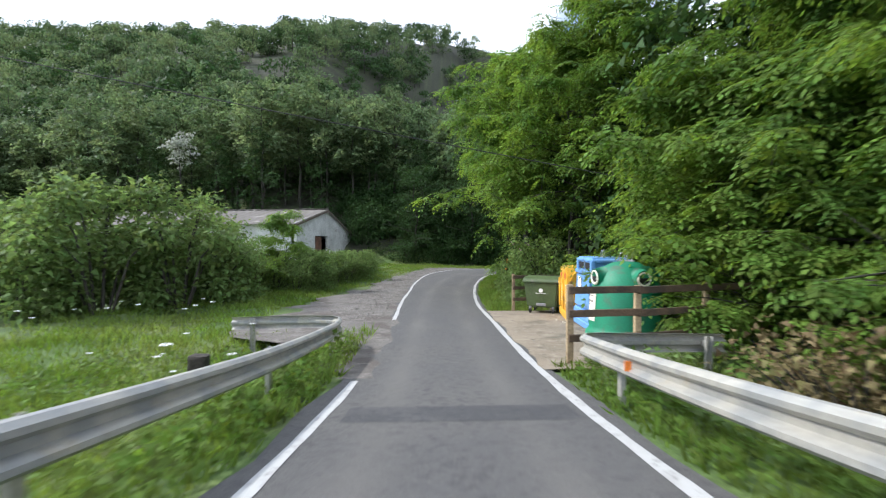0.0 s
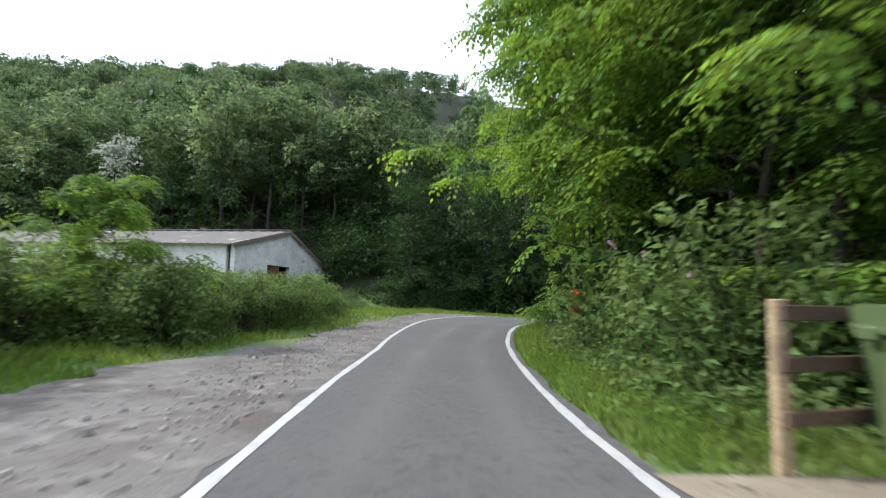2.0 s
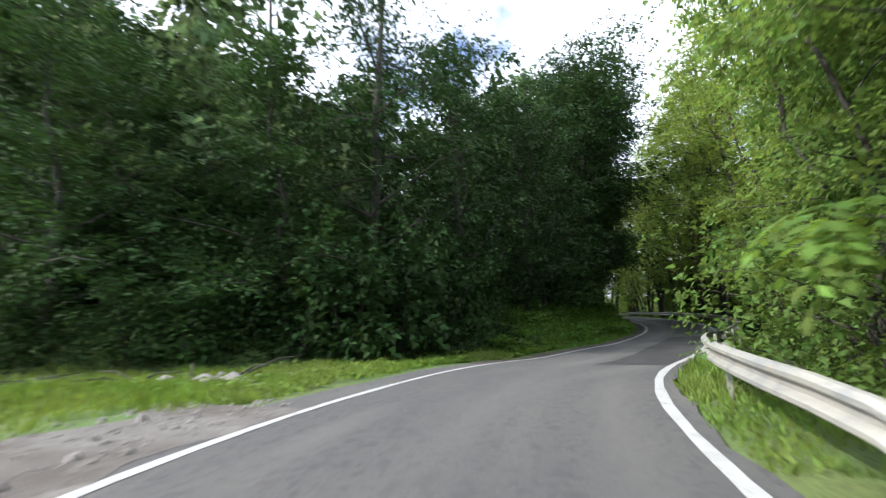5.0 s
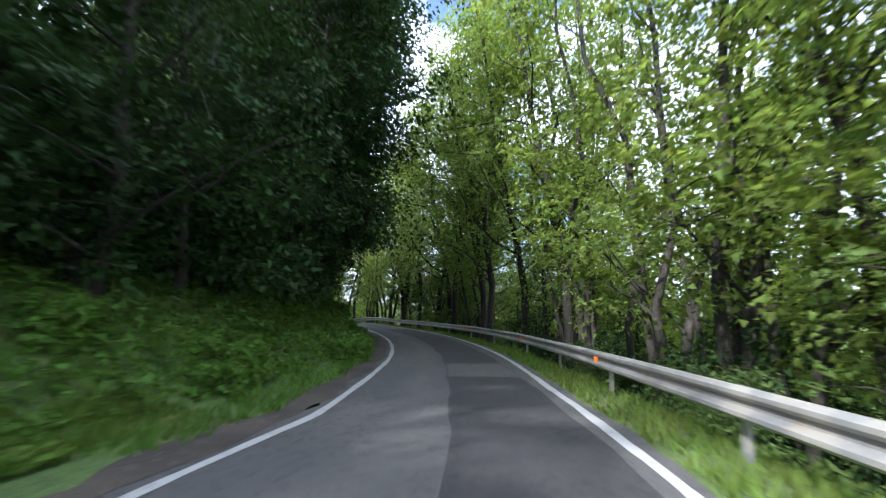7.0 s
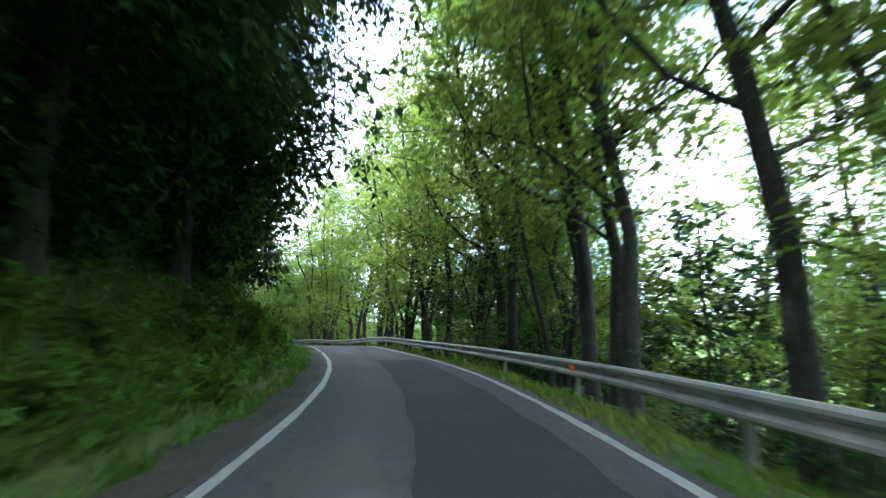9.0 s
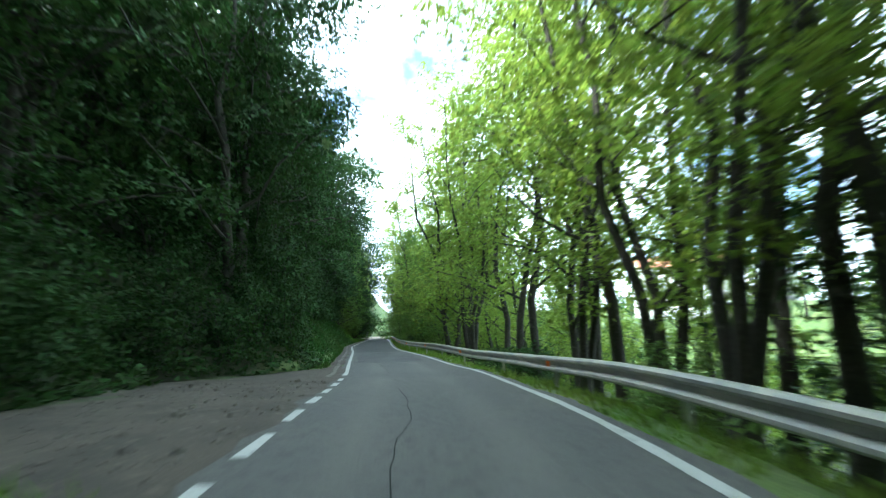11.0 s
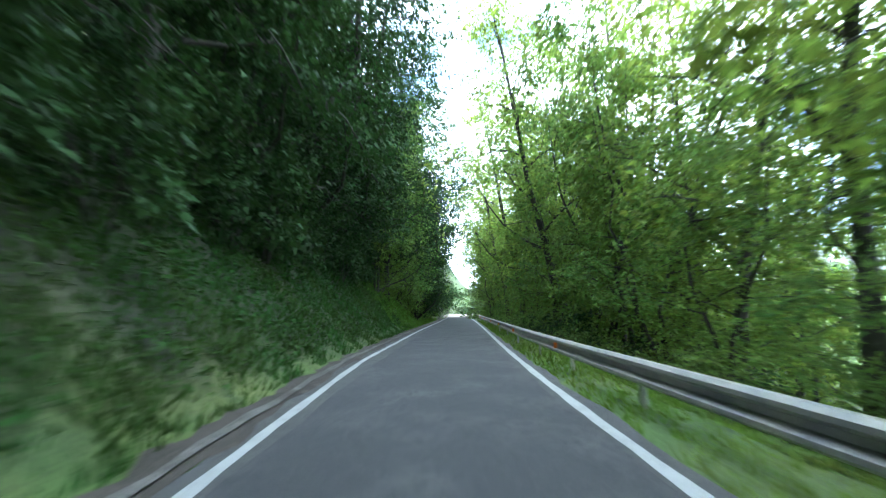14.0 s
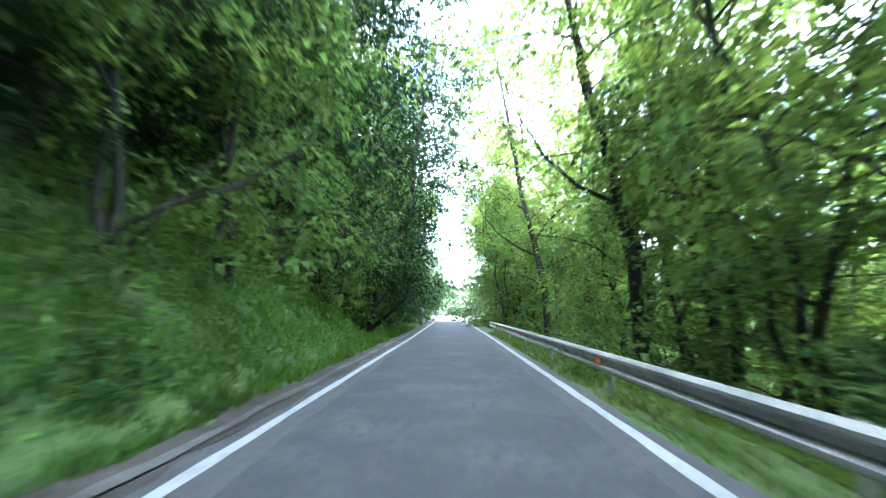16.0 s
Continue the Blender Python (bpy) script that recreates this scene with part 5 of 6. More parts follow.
# dark trees leaning over the road from the bank
for s, l, size in ((121, 7.2, 0.75), (131, 7.0, 0.85), (139, 7.0, 0.85), (147, 6.6, 1.1), (152.5, 6.4, 1.3), (158.5, 6.6, 1.3), (164, 7.0, 1.1), (169, 6.8, 1.1), (174, 6.2, 1.2), (178.5, 5.4, 1.15), (183.5, 4.4, 1.2), (189, 5.0, 1.2), (195, 5.2, 1.2)):
    p = on_road(s, -l)
    put_plant(leaning, p.x, p.y, heading(s) + R0.uniform(-15, 15), size, 1.1, 0.5)
for s, l, size in ((72, 6.8, 1.0), (78, 6.4, 1.05), (84, 6.2, 1.1), (90, 6.6, 1.1)):
    p = on_road(s, -l)
    put_plant(leaning, p.x, p.y, heading(s) + R0.uniform(-20, 20), size, 1.15, 0.5)
for s, l in ((75, 5.7), (80, 5.6), (86, 5.4), (93, 5.6)):
    p = on_road(s, l)
    put_plant(alder[1], p.x, p.y, heading(s) + R0.uniform(-20, 20), 1.3, 1.0, 0.4)
for s in np.arange(82, 112, 2.0):
    p = on_road(s, R0.uniform(8, 15))
    put_plant(wood_tree[int(R0.uniform() < 0.5)], p.x, p.y, turn(), R0.uniform(0.75, 1.0), R0.uniform(0.8, 1.0), 0.4)
for s, l, size in ((93.5, 9.0, 1.2), (98.5, 9.5, 1.15), (104, 10.0, 1.2)):
    p = on_road(s, l)
    put_plant(alder[0], p.x, p.y, turn(), size, 1.0, 0.4)
for s, l in ((92, 6.6), (95, 7.6), (105, 7.8)):
    p = on_road(s, l)
    put_plant(hazel, p.x, p.y, turn(), R0.uniform(0.75, 0.95), 1.0, 0.3)
# leafy crowns hanging out over the guardrail near the end
for s, l, size in ((151, 6.6, 1.2), (156, 6.6, 1.2), (166, 6.3, 1.3)):
    p = on_road(s, l)
    put_plant(hazel, p.x, p.y, turn(), size, 1.3, 0.3)
# light fringe hanging over the road from the bank
for s in np.arange(165, 206, 2.5):
    p = on_road(s + R0.uniform(-0.8, 0.8), -float(min(table(FOOT, s), 3.6)) - R0.uniform(1.5, 2.6))
    put_plant(hazel, p.x, p.y, turn(), R0.uniform(1.0, 1.25), R0.uniform(1.1, 1.4), 0.3)
for s in np.arange(56, 215, 2.7):
    p = on_road(s, -float(table(FOOT, s)) - (R0.uniform(3.0, 4.2) if s < 97 else R0.uniform(3.2, 5.0)))
    put_plant(dark_shrub, p.x, p.y, turn(), R0.uniform(0.7, 1.1))
for s in np.arange(57, 101, 1.25):
    p = on_road(s, -float(table(FOOT, s)) - R0.uniform(-0.1, 2.4))
    put_plant(fern, p.x, p.y, turn(), R0.uniform(0.6, 1.0))

# valley-side trees behind the long rail
for s, l, k, size in ((82.8, 4.4, 0, 1.2), (84.0, 4.8, 0, 1.15), (88.5, 5.5, 2, 1.0), (76, 6.0, 2, 0.95), (79, 7.5, 0, 1.0), (68, 7.0, 2, 1.0), (72, 6.5, 0, 1.0), (64.5, 6.2, 2, 1.0), (61, 6.4, 2, 1.25), (63, 6.8, 2, 1.3), (66.5, 6.2, 2, 1.35), (69.5, 6.4, 2, 1.3), (74, 6.0, 2, 1.3), (78, 5.9, 2, 1.1), (86, 5.4, 1, 1.3), (91, 4.9, 0, 1.3), (95, 4.9, 1, 1.3), (99, 5.2, 0, 1.3), (103, 5.4, 1, 1.25), (104.6, 6.0, 0, 1.3), (105.5, 4.9, 2, 1.2), (107.4, 7.5, 0, 1.3), (113.2, 5.6, 2, 1.2), (109, 6.0, 2, 1.25), (111.5, 6.2, 1, 1.2), (115, 7.2, 0, 1.3), (118.6, 6.2, 0, 1.3), (123.5, 7.0, 1, 1.3), (127, 7.6, 0, 1.35), (130, 6.0, 2, 1.3), (132.8, 6.7, 0, 1.3), (135.2, 5.8, 2, 1.35), (138, 7.6, 0, 1.35), (142, 7.6, 0, 1.35), (147, 7.8, 1, 1.25), (152, 8.6, 2, 1.3), (157, 8.2, 0, 1.3), (164, 7.4, 0, 1.25), (169, 6.8, 2, 1.2), (175, 7.2, 0, 1.25), (182, 6.8, 2, 1.2), (189, 7.2, 0, 1.2)):
    p = on_road(s, l)
    put_plant(alder[k], p.x, p.y, turn(), size, 1.0, 0.4)
for s in np.arange(60, 212, 4.6):
    p = on_road(s + R0.uniform(-1.5, 1.5), R0.uniform(9.0, 17))
    put_plant(alder[R0.randint(3)], p.x, p.y, turn(), R0.uniform(0.95, 1.25), R0.uniform(0.9, 1.1), 0.4)
for s in np.arange(58, 214, 1.5):
    p = on_road(s + R0.uniform(-1.5, 1.5), R0.uniform(12 if 76 < s < 152 else 8.5, 26))
    if abs((p.x - 44.5) * 0.558 - (p.y - 87.6) * 0.83) < 0.9 or (111 < s < 150 and R0.uniform() < 0.45):
        continue
    put_plant(wood_tree[0 if R0.uniform() < 0.88 else 1], p.x, p.y, turn(), R0.uniform(0.8, 1.15) * (0.62 if 110 < s < 150 else 1), R0.uniform(0.8, 1.1) if 76 < s < 152 else R0.uniform(0.85, 1.4), 0.4)
SLOPE = []
for s in np.arange(50, 262, 2.4):
    p = on_road(min(s + R0.uniform(-2, 2), 259), R0.uniform(27, 75))
    if math.hypot(p.x - 116, p.y - 136) < 11 or abs((p.x - 44.5) * 0.558 - (p.y - 87.6) * 0.83) < 1.6:
        continue
    SLOPE.append((p.x, p.y))
for s in np.arange(140, 212, 4.4):
    p = on_road(s, R0.uniform(5.6, 7.0))
    put_plant(hazel, p.x, p.y, turn(), R0.uniform(0.85, 1.1))
for s in np.arange(58, 215, 2.9):
    p = on_road(s, R0.uniform(4.4, 8.5))
    put_plant(shrub if R0.uniform() < 0.65 else dark_shrub, p.x, p.y, turn(), R0.uniform(0.55, 0.95))
# undergrowth that fills the gaps between the trunks behind the rail
R9 = np.random.RandomState(99)
for s in np.arange(62, 92, 1.6):
    p = on_road(s + R9.uniform(-0.6, 0.6), R9.uniform(6.0, 9.5))
    put_plant(edge_shrub, p.x, p.y, R9.uniform(0, 360), R9.uniform(0.9, 1.4))
for s in np.arange(116, 152, 1.5):
    p = on_road(s + R9.uniform(-0.6, 0.6), R9.uniform(5.6, 8.5))
    put_plant(shrub if R9.uniform() < 0.4 else edge_shrub, p.x, p.y, R9.uniform(0, 360), R9.uniform(0.7, 1.05))
# woods that close the view beyond the added pale paving
for k in range(46):
    p = on_road(258 + R0.uniform(-4, 2), R0.uniform(-45, 45))
    SLOPE.append((p.x + R0.uniform(0, 9) * 0.36, p.y + R0.uniform(4, 24)))
far_woods(FAR, 81, "dense broadleaf woods covering the hillside")
far_woods(SLOPE, 82, "light green woods on the far valley slope", 0.6, 0.95)
for k in range(44):
    s, l = R0.uniform(206, 258), R0.uniform(6, 24) * (1 if k % 2 else -1)
    if abs(l) < 6 + (s - 213) * 0.22:
        continue
    p = on_road(s, l)
    put_plant(wood_tree[R0.randint(2)], p.x, p.y, turn(), R0.uniform(0.9, 1.2), R0.uniform(0.9, 1.3), 0.4)
for s, l, size in ((203, -5.5, 1.1), (207, -4.6, 1.2), (212, -4.4, 1.2), (217, -5.2, 1.2), (200, 4.8, 1.1), (205, 4.6, 1.2), (210, 4.6, 1.2), (216, 5.0, 1.2), (196, 4.4, 1.2)):
    p = on_road(s, l)
    put_plant(hazel, p.x, p.y, turn(), size, 1.3)
for s, l, k in ((192, -5.2, 0), (198, -6.0, 1), (206, -6.4, 2), (214, -6.8, 0), (195, 5.6, 1), (203, 5.8, 0), (212, 6.2, 2)):
    p = on_road(s, l)
    put_plant(alder[k], p.x, p.y, turn(), 1.1, 1.0, 0.4)

for s, l, size in ((213, -7, 1.55), (217, 7, 1.55), (225, -7.5, 1.6), (231, 8, 1.6), (240, -9, 1.6)):
    p = on_road(s, l)
    put_plant(hill_tree[1], p.x, p.y, turn(), size, 1.0, 0.5)
for x, y, k in ((43.4, 75.6, 0.8), (46.5, 78.0, 0.75)):
    put_plant(hazel, x, y, turn(), k)
# sunlit hazels on the inside of the bend
for s, l, k in ((47, 5.6, 1.05), (50.5, 5.0, 1.0), (53.5, 5.4, 1.1), (57, 5.8, 1.0), (45, 7.6, 0.9), (49, 8, 1.2), (54, 8.5, 1.3), (60.5, 6.6, 0.9)):
    p = on_road(s, l)
    put_plant(hazel, p.x, p.y, turn(), k, 1.1)

# first stretch, right: robinias over the pad, the bush by the fence, shrubs to the bend
for x, y, k, size, a in ((5.6, 30.2, 0, 1.08, 0), (6.2, 34.2, 0, 1.1, 10), (6.8, 24.8, 0, 0.95, 30), (7.4, 36.8, 0, 0.95, 130), (7.4, 26.8, 1, 1.2, 250), (7.6, 24.0, 0, 1.1, 60), (10.2, 12.6, 1, 1.0, 20), (8.2, 8.0, 1, 0.85, 140), (12.5, 11.0, 0, 1.0, 200), (13, 17, 0, 1.0, 300), (9.4, 36.5, 1, 0.95, 30)):
    put_plant(robinia[k], x, y, a, size)
for x, y, size, a in ((6.9, 12.3, 1.1, 0), (6.0, 10.3, 0.75, 90), (7.9, 11.2, 1.05, 60), (7.3, 15.9, 0.85, 200), (8.8, 9.4, 1.1, 90), (9.2, 12.8, 1.25, 30), (7.9, 6.9, 0.85, 300)):
    put_plant(young_robinia, x, y, a, size)
put_plant(young_robinia, -9.0, 27.6, 40, 0.62, 1.15, 0.1, "pale leafy sapling standing above the hedge")
# dark-leaved copies behind the robinias stand in for their shaded inside
for x, y, k in ((18, 8, 0), (20, 15, 1), (19, 22, 0), (18, 30, 1), (15, 36, 0), (26, 12, 1), (27, 25, 0), (24, 34, 1), (16, 1, 1), (14.5, 6, 0), (15, 21, 1), (14, 27, 0), (13, 32, 1), (12, 38, 0), (9.5, 28, 1), (10, 22, 1), (11, 34, 1), (12, 4, 1), (17, 12, 1), (16, 17, 1), (8.6, 29, 1), (8.8, 33, 1), (8.8, 25, 1), (9.6, 18, 1)):
    put_plant(wood_tree[1], x, y, turn(), 1.15, 1.15)
for x, y, size in ((4.9, 22.4, 1.25), (4.4, 24.6, 1.0), (5.3, 26.6, 1.2), (5.0, 29.3, 1.25), (5.0, 31.6, 1.2), (5.6, 33.8, 1.2), (7.6, 36.4, 0.9), (7.0, 24, 1.3), (8.8, 39.0, 0.9)):
    put_plant(shrub, x, y, turn(), size)
for x, y, size in ((5.2, 6.0, 1.0), (6.4, 7.2, 1.1), (5.8, 4.2, 1.1), (7.4, 5.2, 1.3), (5.0, 2.2, 0.9), (7.0, 2.0, 1.2)):
    put_plant(bramble, x, y, turn(), size)
# first stretch, left: the tall hedge in front of the barn
for x, y, size in ((-12.5, 17.5, 1.95), (-10.8, 19.6, 1.95), (-13.2, 21, 2.1), (-10.4, 22.0, 1.6), (-10.0, 23.6, 1.15), (-15.5, 17.5, 1.8), (-18, 18.5, 1.8), (-11.8, 25.5, 1.5), (-12.6, 23.6, 1.8), (-20.5, 20, 1.4), (-23, 21, 1.4), (-14, 27, 1.3), (-16, 29.5, 1.35), (-18, 26, 1.4), (-20, 28.5, 1.4), (-22.5, 26, 1.4), (-13, 31, 1.15), (-15.5, 33, 1.2), (-25, 28, 1.5), (-28, 24, 1.5), (-18.5, 32, 1.3)):
    put_plant(shrub, x, y, turn(), size)
for y in np.arange(26, 48, 1.25):
    x, size = float(np.interp(y, [26, 34, 41, 48], [-8.1, -6.1, -6.4, -7.0])), float(np.interp(y, [26, 33, 40, 48], [0.92, 0.76, 0.64, 0.36]))
    for row in range(3):
        put_plant(shrub, x - 1.9 * row + R0.uniform(-0.3, 0.3), y + R0.uniform(-0.4, 0.4), turn(), size * R0.uniform(0.88, 1.15) * (1 + 0.02 * row))

# ---- grass ----


def grass(name, n, s0, s1, l0, l1, height, mat, label, seed):
    """Blades between two offsets (functions of s) along the road."""
    r = np.random.RandomState(seed)
    s = r.uniform(s0, s1, n)
    a, b = np.array([l0(q) for q in s]), np.array([l1(q) for q in s])
    l = a + (b - a) * r.uniform(0, 1, n)
    x = np.interp(s, ST, CX) + l * np.interp(s, ST, TY)
    y = np.interp(s, ST, CY) - l * np.interp(s, ST, TX)
    z = ground_z(x, y)
    keep = wave(x, y, 1.3, seed + 1) > -0.75
    x, y, z = x[keep], y[keep], z[keep]
    n = len(x)
    h = height * r.uniform(0.45, 1.3, n) * (1 + 0.35 * wave(x, y, 2.2, seed + 2))
    d = np.stack([r.normal(0, 0.45, n), r.normal(0, 0.45, n), np.ones(n)], 1)
    nrm = unit(r, n) * np.array([1, 1, 0.15])
    c = np.stack([x, y, z - 0.02], 1) + d / np.linalg.norm(d, axis=1)[:, None] * (h / 2)[:, None]
    return tagged(quads_mesh(name, leaf_arrays(c, d, nrm, h, np.full(n, 0.03) * r.uniform(0.7, 1.6, n), 0.1), mat, True), label, "grass", kind="stuff")


LF = lambda q: -float(table(LEFT_LINE, q))
RF = lambda q: float(table(RIGHT_LINE, q))
grass("grass", 26000, -2, 14, lambda q: -14.0, lambda q: LF(q) - 0.35, 0.30, GRASS, "long sunlit meadow grass beside the bridge", 41)
grass("grass", 11000, 22, 47, lambda q: -9.0, lambda q: -float(np.interp(q, [22, 30, 38, 42, 47], [6.1, 4.8, 4.5, 5.5, 5.2])), 0.26, GRASS, "grass between hedge and dirt apron", 52)
grass("grass", 12000, 13, 30, lambda q: -13.0, lambda q: -6.2, 0.28, GRASS, "meadow grass before the hedge", 42)
grass("grass", 5000, -2, 8.6, lambda q: RF(q) + 0.3, lambda q: RF(q) + 3.5, 0.22, GRASS, "weedy grass under the guardrail", 43)
grass("grass", 15000, 18.8, 41, lambda q: RF(q) + 0.25, lambda q: RF(q) + 2.6, 0.28, GRASS, "fresh verge grass along the edge line", 44)
grass("grass", 16000, 44, 100, lambda q: RF(q) + 0.28, lambda q: RF(q) + 1.9, 0.20, GRASS, "short verge grass under the guardrail", 45)
grass("grass", 16000, 37.5, 49, lambda q: -21.0, lambda q: -7.0, 0.26, GRASS, "rough grass between the barn and the bend", 50)
grass("grass", 26000, 45, 62, lambda q: -min(float(table(FOOT, q)), 9.5) - 0.6, lambda q: LF(q) - 1.5, 0.20, GRASS, "bright grass strip at the foot of the woods", 46)
grass("grass", 28000, 60, 102, lambda q: LF(q) - 5.6, lambda q: LF(q) - 0.65, 0.26, FERN, "lush grass on the roadside bank", 47)
grass("grass", 30000, 117, 164, lambda q: -float(table(FOOT, q)) - 2.6, lambda q: LF(q) - 0.75, 0.28, FERN_SHADED, "lush bank grass with tree shade put into its colour", 51)
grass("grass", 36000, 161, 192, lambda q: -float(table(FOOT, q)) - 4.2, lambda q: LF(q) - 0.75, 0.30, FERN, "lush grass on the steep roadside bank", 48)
grass("grass", 14000, 100, 185, lambda q: RF(q) + 0.28, lambda q: RF(q) + 1.5, 0.18, GRASS, "narrow verge grass under the guardrail", 49)


def undergrowth(name, n, s0, s1, l0, l1, size, up, mat, label, seed):
    """Loose leaves of ivy and weeds that cover a bank."""
    r = np.random.RandomState(seed)
    s = r.uniform(s0, s1, n)
    a, b = np.array([l0(q) for q in s]), np.array([l1(q) for q in s])
    l = a + (b - a) * r.uniform(0, 1, n)
    x = np.interp(s, ST, CX) + l * np.interp(s, ST, TY)
    y = np.interp(s, ST, CY) - l * np.interp(s, ST, TX)
    lump = np.clip(0.5 + 0.7 * wave(x, y, 1.6, seed + 1), 0.02, 1.2)
    c = np.stack([x, y, ground_z(x, y) + up * lump * r.uniform(0.1, 1, n)], 1)
    L = size * r.uniform(0.6, 1.4, n)
    v = leaf_arrays(c, unit(r, n) * np.array([1, 1, 0.5]), unit(r, n) * 0.6 + np.array([0.2, -0.2, 0.9]), L, L * 0.7)
    return tagged(quads_mesh(name, v, mat, True), label, "undergrowth", kind="stuff")


undergrowth("undergrowth", 34000, 116, 164, lambda q: -float(table(FOOT, q)) - 5.0, lambda q: -float(table(FOOT, q)) - 0.1, 0.13, 0.4, FERN_SHADED, "ivy and weeds on the steep bank, shade put into their colour", 61)
undergrowth("undergrowth", 24000, 161, 196, lambda q: -float(table(FOOT, q)) - 5.0, lambda q: -float(table(FOOT, q)) - 0.1, 0.13, 0.4, FERN, "weeds on the steep bank, light put into their brighter green", 69)
undergrowth("undergrowth", 25000, 56, 102, lambda q: -float(table(FOOT, q)) - 5.0, lambda q: -float(table(FOOT, q)) - 0.1, 0.17, 0.4, FERN, "weeds and ferns covering the bank", 62)
undergrowth("undergrowth", 12000, 46, 60, lambda q: -min(float(table(FOOT, q)), 9.5) - 0.4, lambda q: LF(q) - 1.3, 0.10, 0.2, GRASS, "low bright weeds at the foot of the woods", 59)
undergrowth("undergrowth", 12000, 47, 60, lambda q: -float(table(FOOT, q)) - 6.0, lambda q: -float(table(FOOT, q)) - 0.2, 0.2, 0.6, LEAF_OAK, "dark weeds at the edge of the woods", 63)
undergrowth("undergrowth", 14000, 60, 190, lambda q: 3.6, lambda q: 9.0, 0.2, 0.6, LEAF_SHRUB, "nettles and brambles below the guardrail", 64)
undergrowth("undergrowth", 5000, -2, 8.6, lambda q: RF(q) + 0.35, lambda q: RF(q) + 2.2, 0.10, 0.35, GRASS, "leafy bright weeds under the guardrail", 57)
undergrowth("undergrowth", 5000, -2, 8.0, lambda q: LF(q) - 2.2, lambda q: LF(q) - 0.4, 0.10, 0.35, GRASS, "leafy bright weeds under the guardrail", 58)
undergrowth("undergrowth", 7000, 19.2, 40, lambda q: RF(q) + 0.5, lambda q: RF(q) + 2.2, 0.10, 0.3, GRASS, "leafy bright weeds along the verge", 56)
undergrowth("undergrowth", 7000, -4, 9, lambda q: 2.6, lambda q: 8.0, 0.14, 0.5, LEAF_SHRUB, "low brambles beside the bridge", 65)
undergrowth("undergrowth", 9000, 19.5, 41, lambda q: 3.0, lambda q: 6.0, 0.15, 0.6, LEAF_SHRUB, "leafy weeds at the foot of the shrubs", 66)
undergrowth("undergrowth", 5000, 4.5, 11.0, lambda q: -3.6, lambda q: -1.85, 0.11, 0.55, GRASS, "yellow-green weeds under the rail end", 70)
undergrowth("undergrowth", 9000, -2, 12.5, lambda q: -9.0, lambda q: LF(q) - 0.9, 0.13, 0.4, GRASS, "yellow-green weeds by the stream", 67)


# ---- small things beside the road ----


def stones(name, n, s0, s1, l0, l1, size, label, seed, mat=None):
    """Loose broken stones lying on bare soil."""
    r = np.random.RandomState(seed)
    verts, faces = [], []
    for _ in range(n):
        s = r.uniform(s0, s1)
        c = on_road(s, l0(s) + (l1(s) - l0(s)) * r.uniform(0, 1)**1.2, 0.004)
        k = size * r.uniform(0.4, 1.0) * (2.2 if r.uniform() < 0.05 else 1)
        b = len(verts)
        ring = [(math.cos(a) * k * r.uniform(0.7, 1.2), math.sin(a) * k * r.uniform(0.7, 1.2)) for a in np.arange(5) * 1.257 + r.uniform(0, 3)]
        verts += [c + Vector((x, y, -0.01)) for x, y in ring] + [c + Vector((x * 0.55, y * 0.55, k * r.uniform(0.5, 0.9))) for x, y in ring]
        faces += [(b + i, b + (i + 1) % 5, b + 5 + (i + 1) % 5, b + 5 + i) for i in range(5)] + [tuple(b + 5 + i for i in range(5))]
    return tagged(link_mesh(name, verts, faces, mat or STONE), label, "gravel", kind="stuff")


stones("gravel", 1500, 16, 46, lambda q: LF(q) - 0.45, lambda q: LF(q) - 2.6, 0.045, "loose stones along the edge of the dirt apron", 71)
stones("gravel", 260, 8.5, 19, lambda q: 2.0, lambda q: 6.2, 0.022, "small grit scattered on the concrete pad", 72)
stones("gravel", 420, 101, 111, lambda q: -1.9, lambda q: -5.8, 0.04, "stones and litter on the dirt lay-by", 73, DIRT)


def rubble():
    """A heap of broken stone and brushwood at the outside of the bend."""
    ob = thing("rubble_heap", Matrix.Translation((0.4, 51.6, gz(0.4, 51.6))), "heap of broken stones and dead brushwood by the bend", "rubble")
    r = np.random.RandomState(75)
    for k in range(34):
        bm = bmesh.new()
        bmesh.ops.create_icosphere(bm, subdivisions=1, radius=r.uniform(0.1, 0.28))
        for v in bm.verts:
            v.co = v.co * r.uniform(0.75, 1.2)
            v.co.z *= 0.7
        x, y = r.normal(0, 1.1), r.normal(0, 0.6)
        bmesh.ops.translate(bm, vec=(x, y, max(0.05, 0.42 - 0.3 * math.hypot(x, y * 1.6)) * r.uniform(0.5, 1)), verts=bm.verts)
        part("stone", bm, STONE, ob)
    for k in range(12):
        bm = bmesh.new()
        a, x, y = r.uniform(0, 6.28), r.normal(0, 1.2), r.normal(0, 0.5)
        tube(bm, [(x, y, 0.15), (x + 0.7 * math.cos(a), y + 0.7 * math.sin(a), 0.4), (x + 1.3 * math.cos(a), y + 1.3 * math.sin(a), 0.42)], [0.03, 0.022, 0.01], 5)
        part("branch", bm, BARK, ob)


rubble()


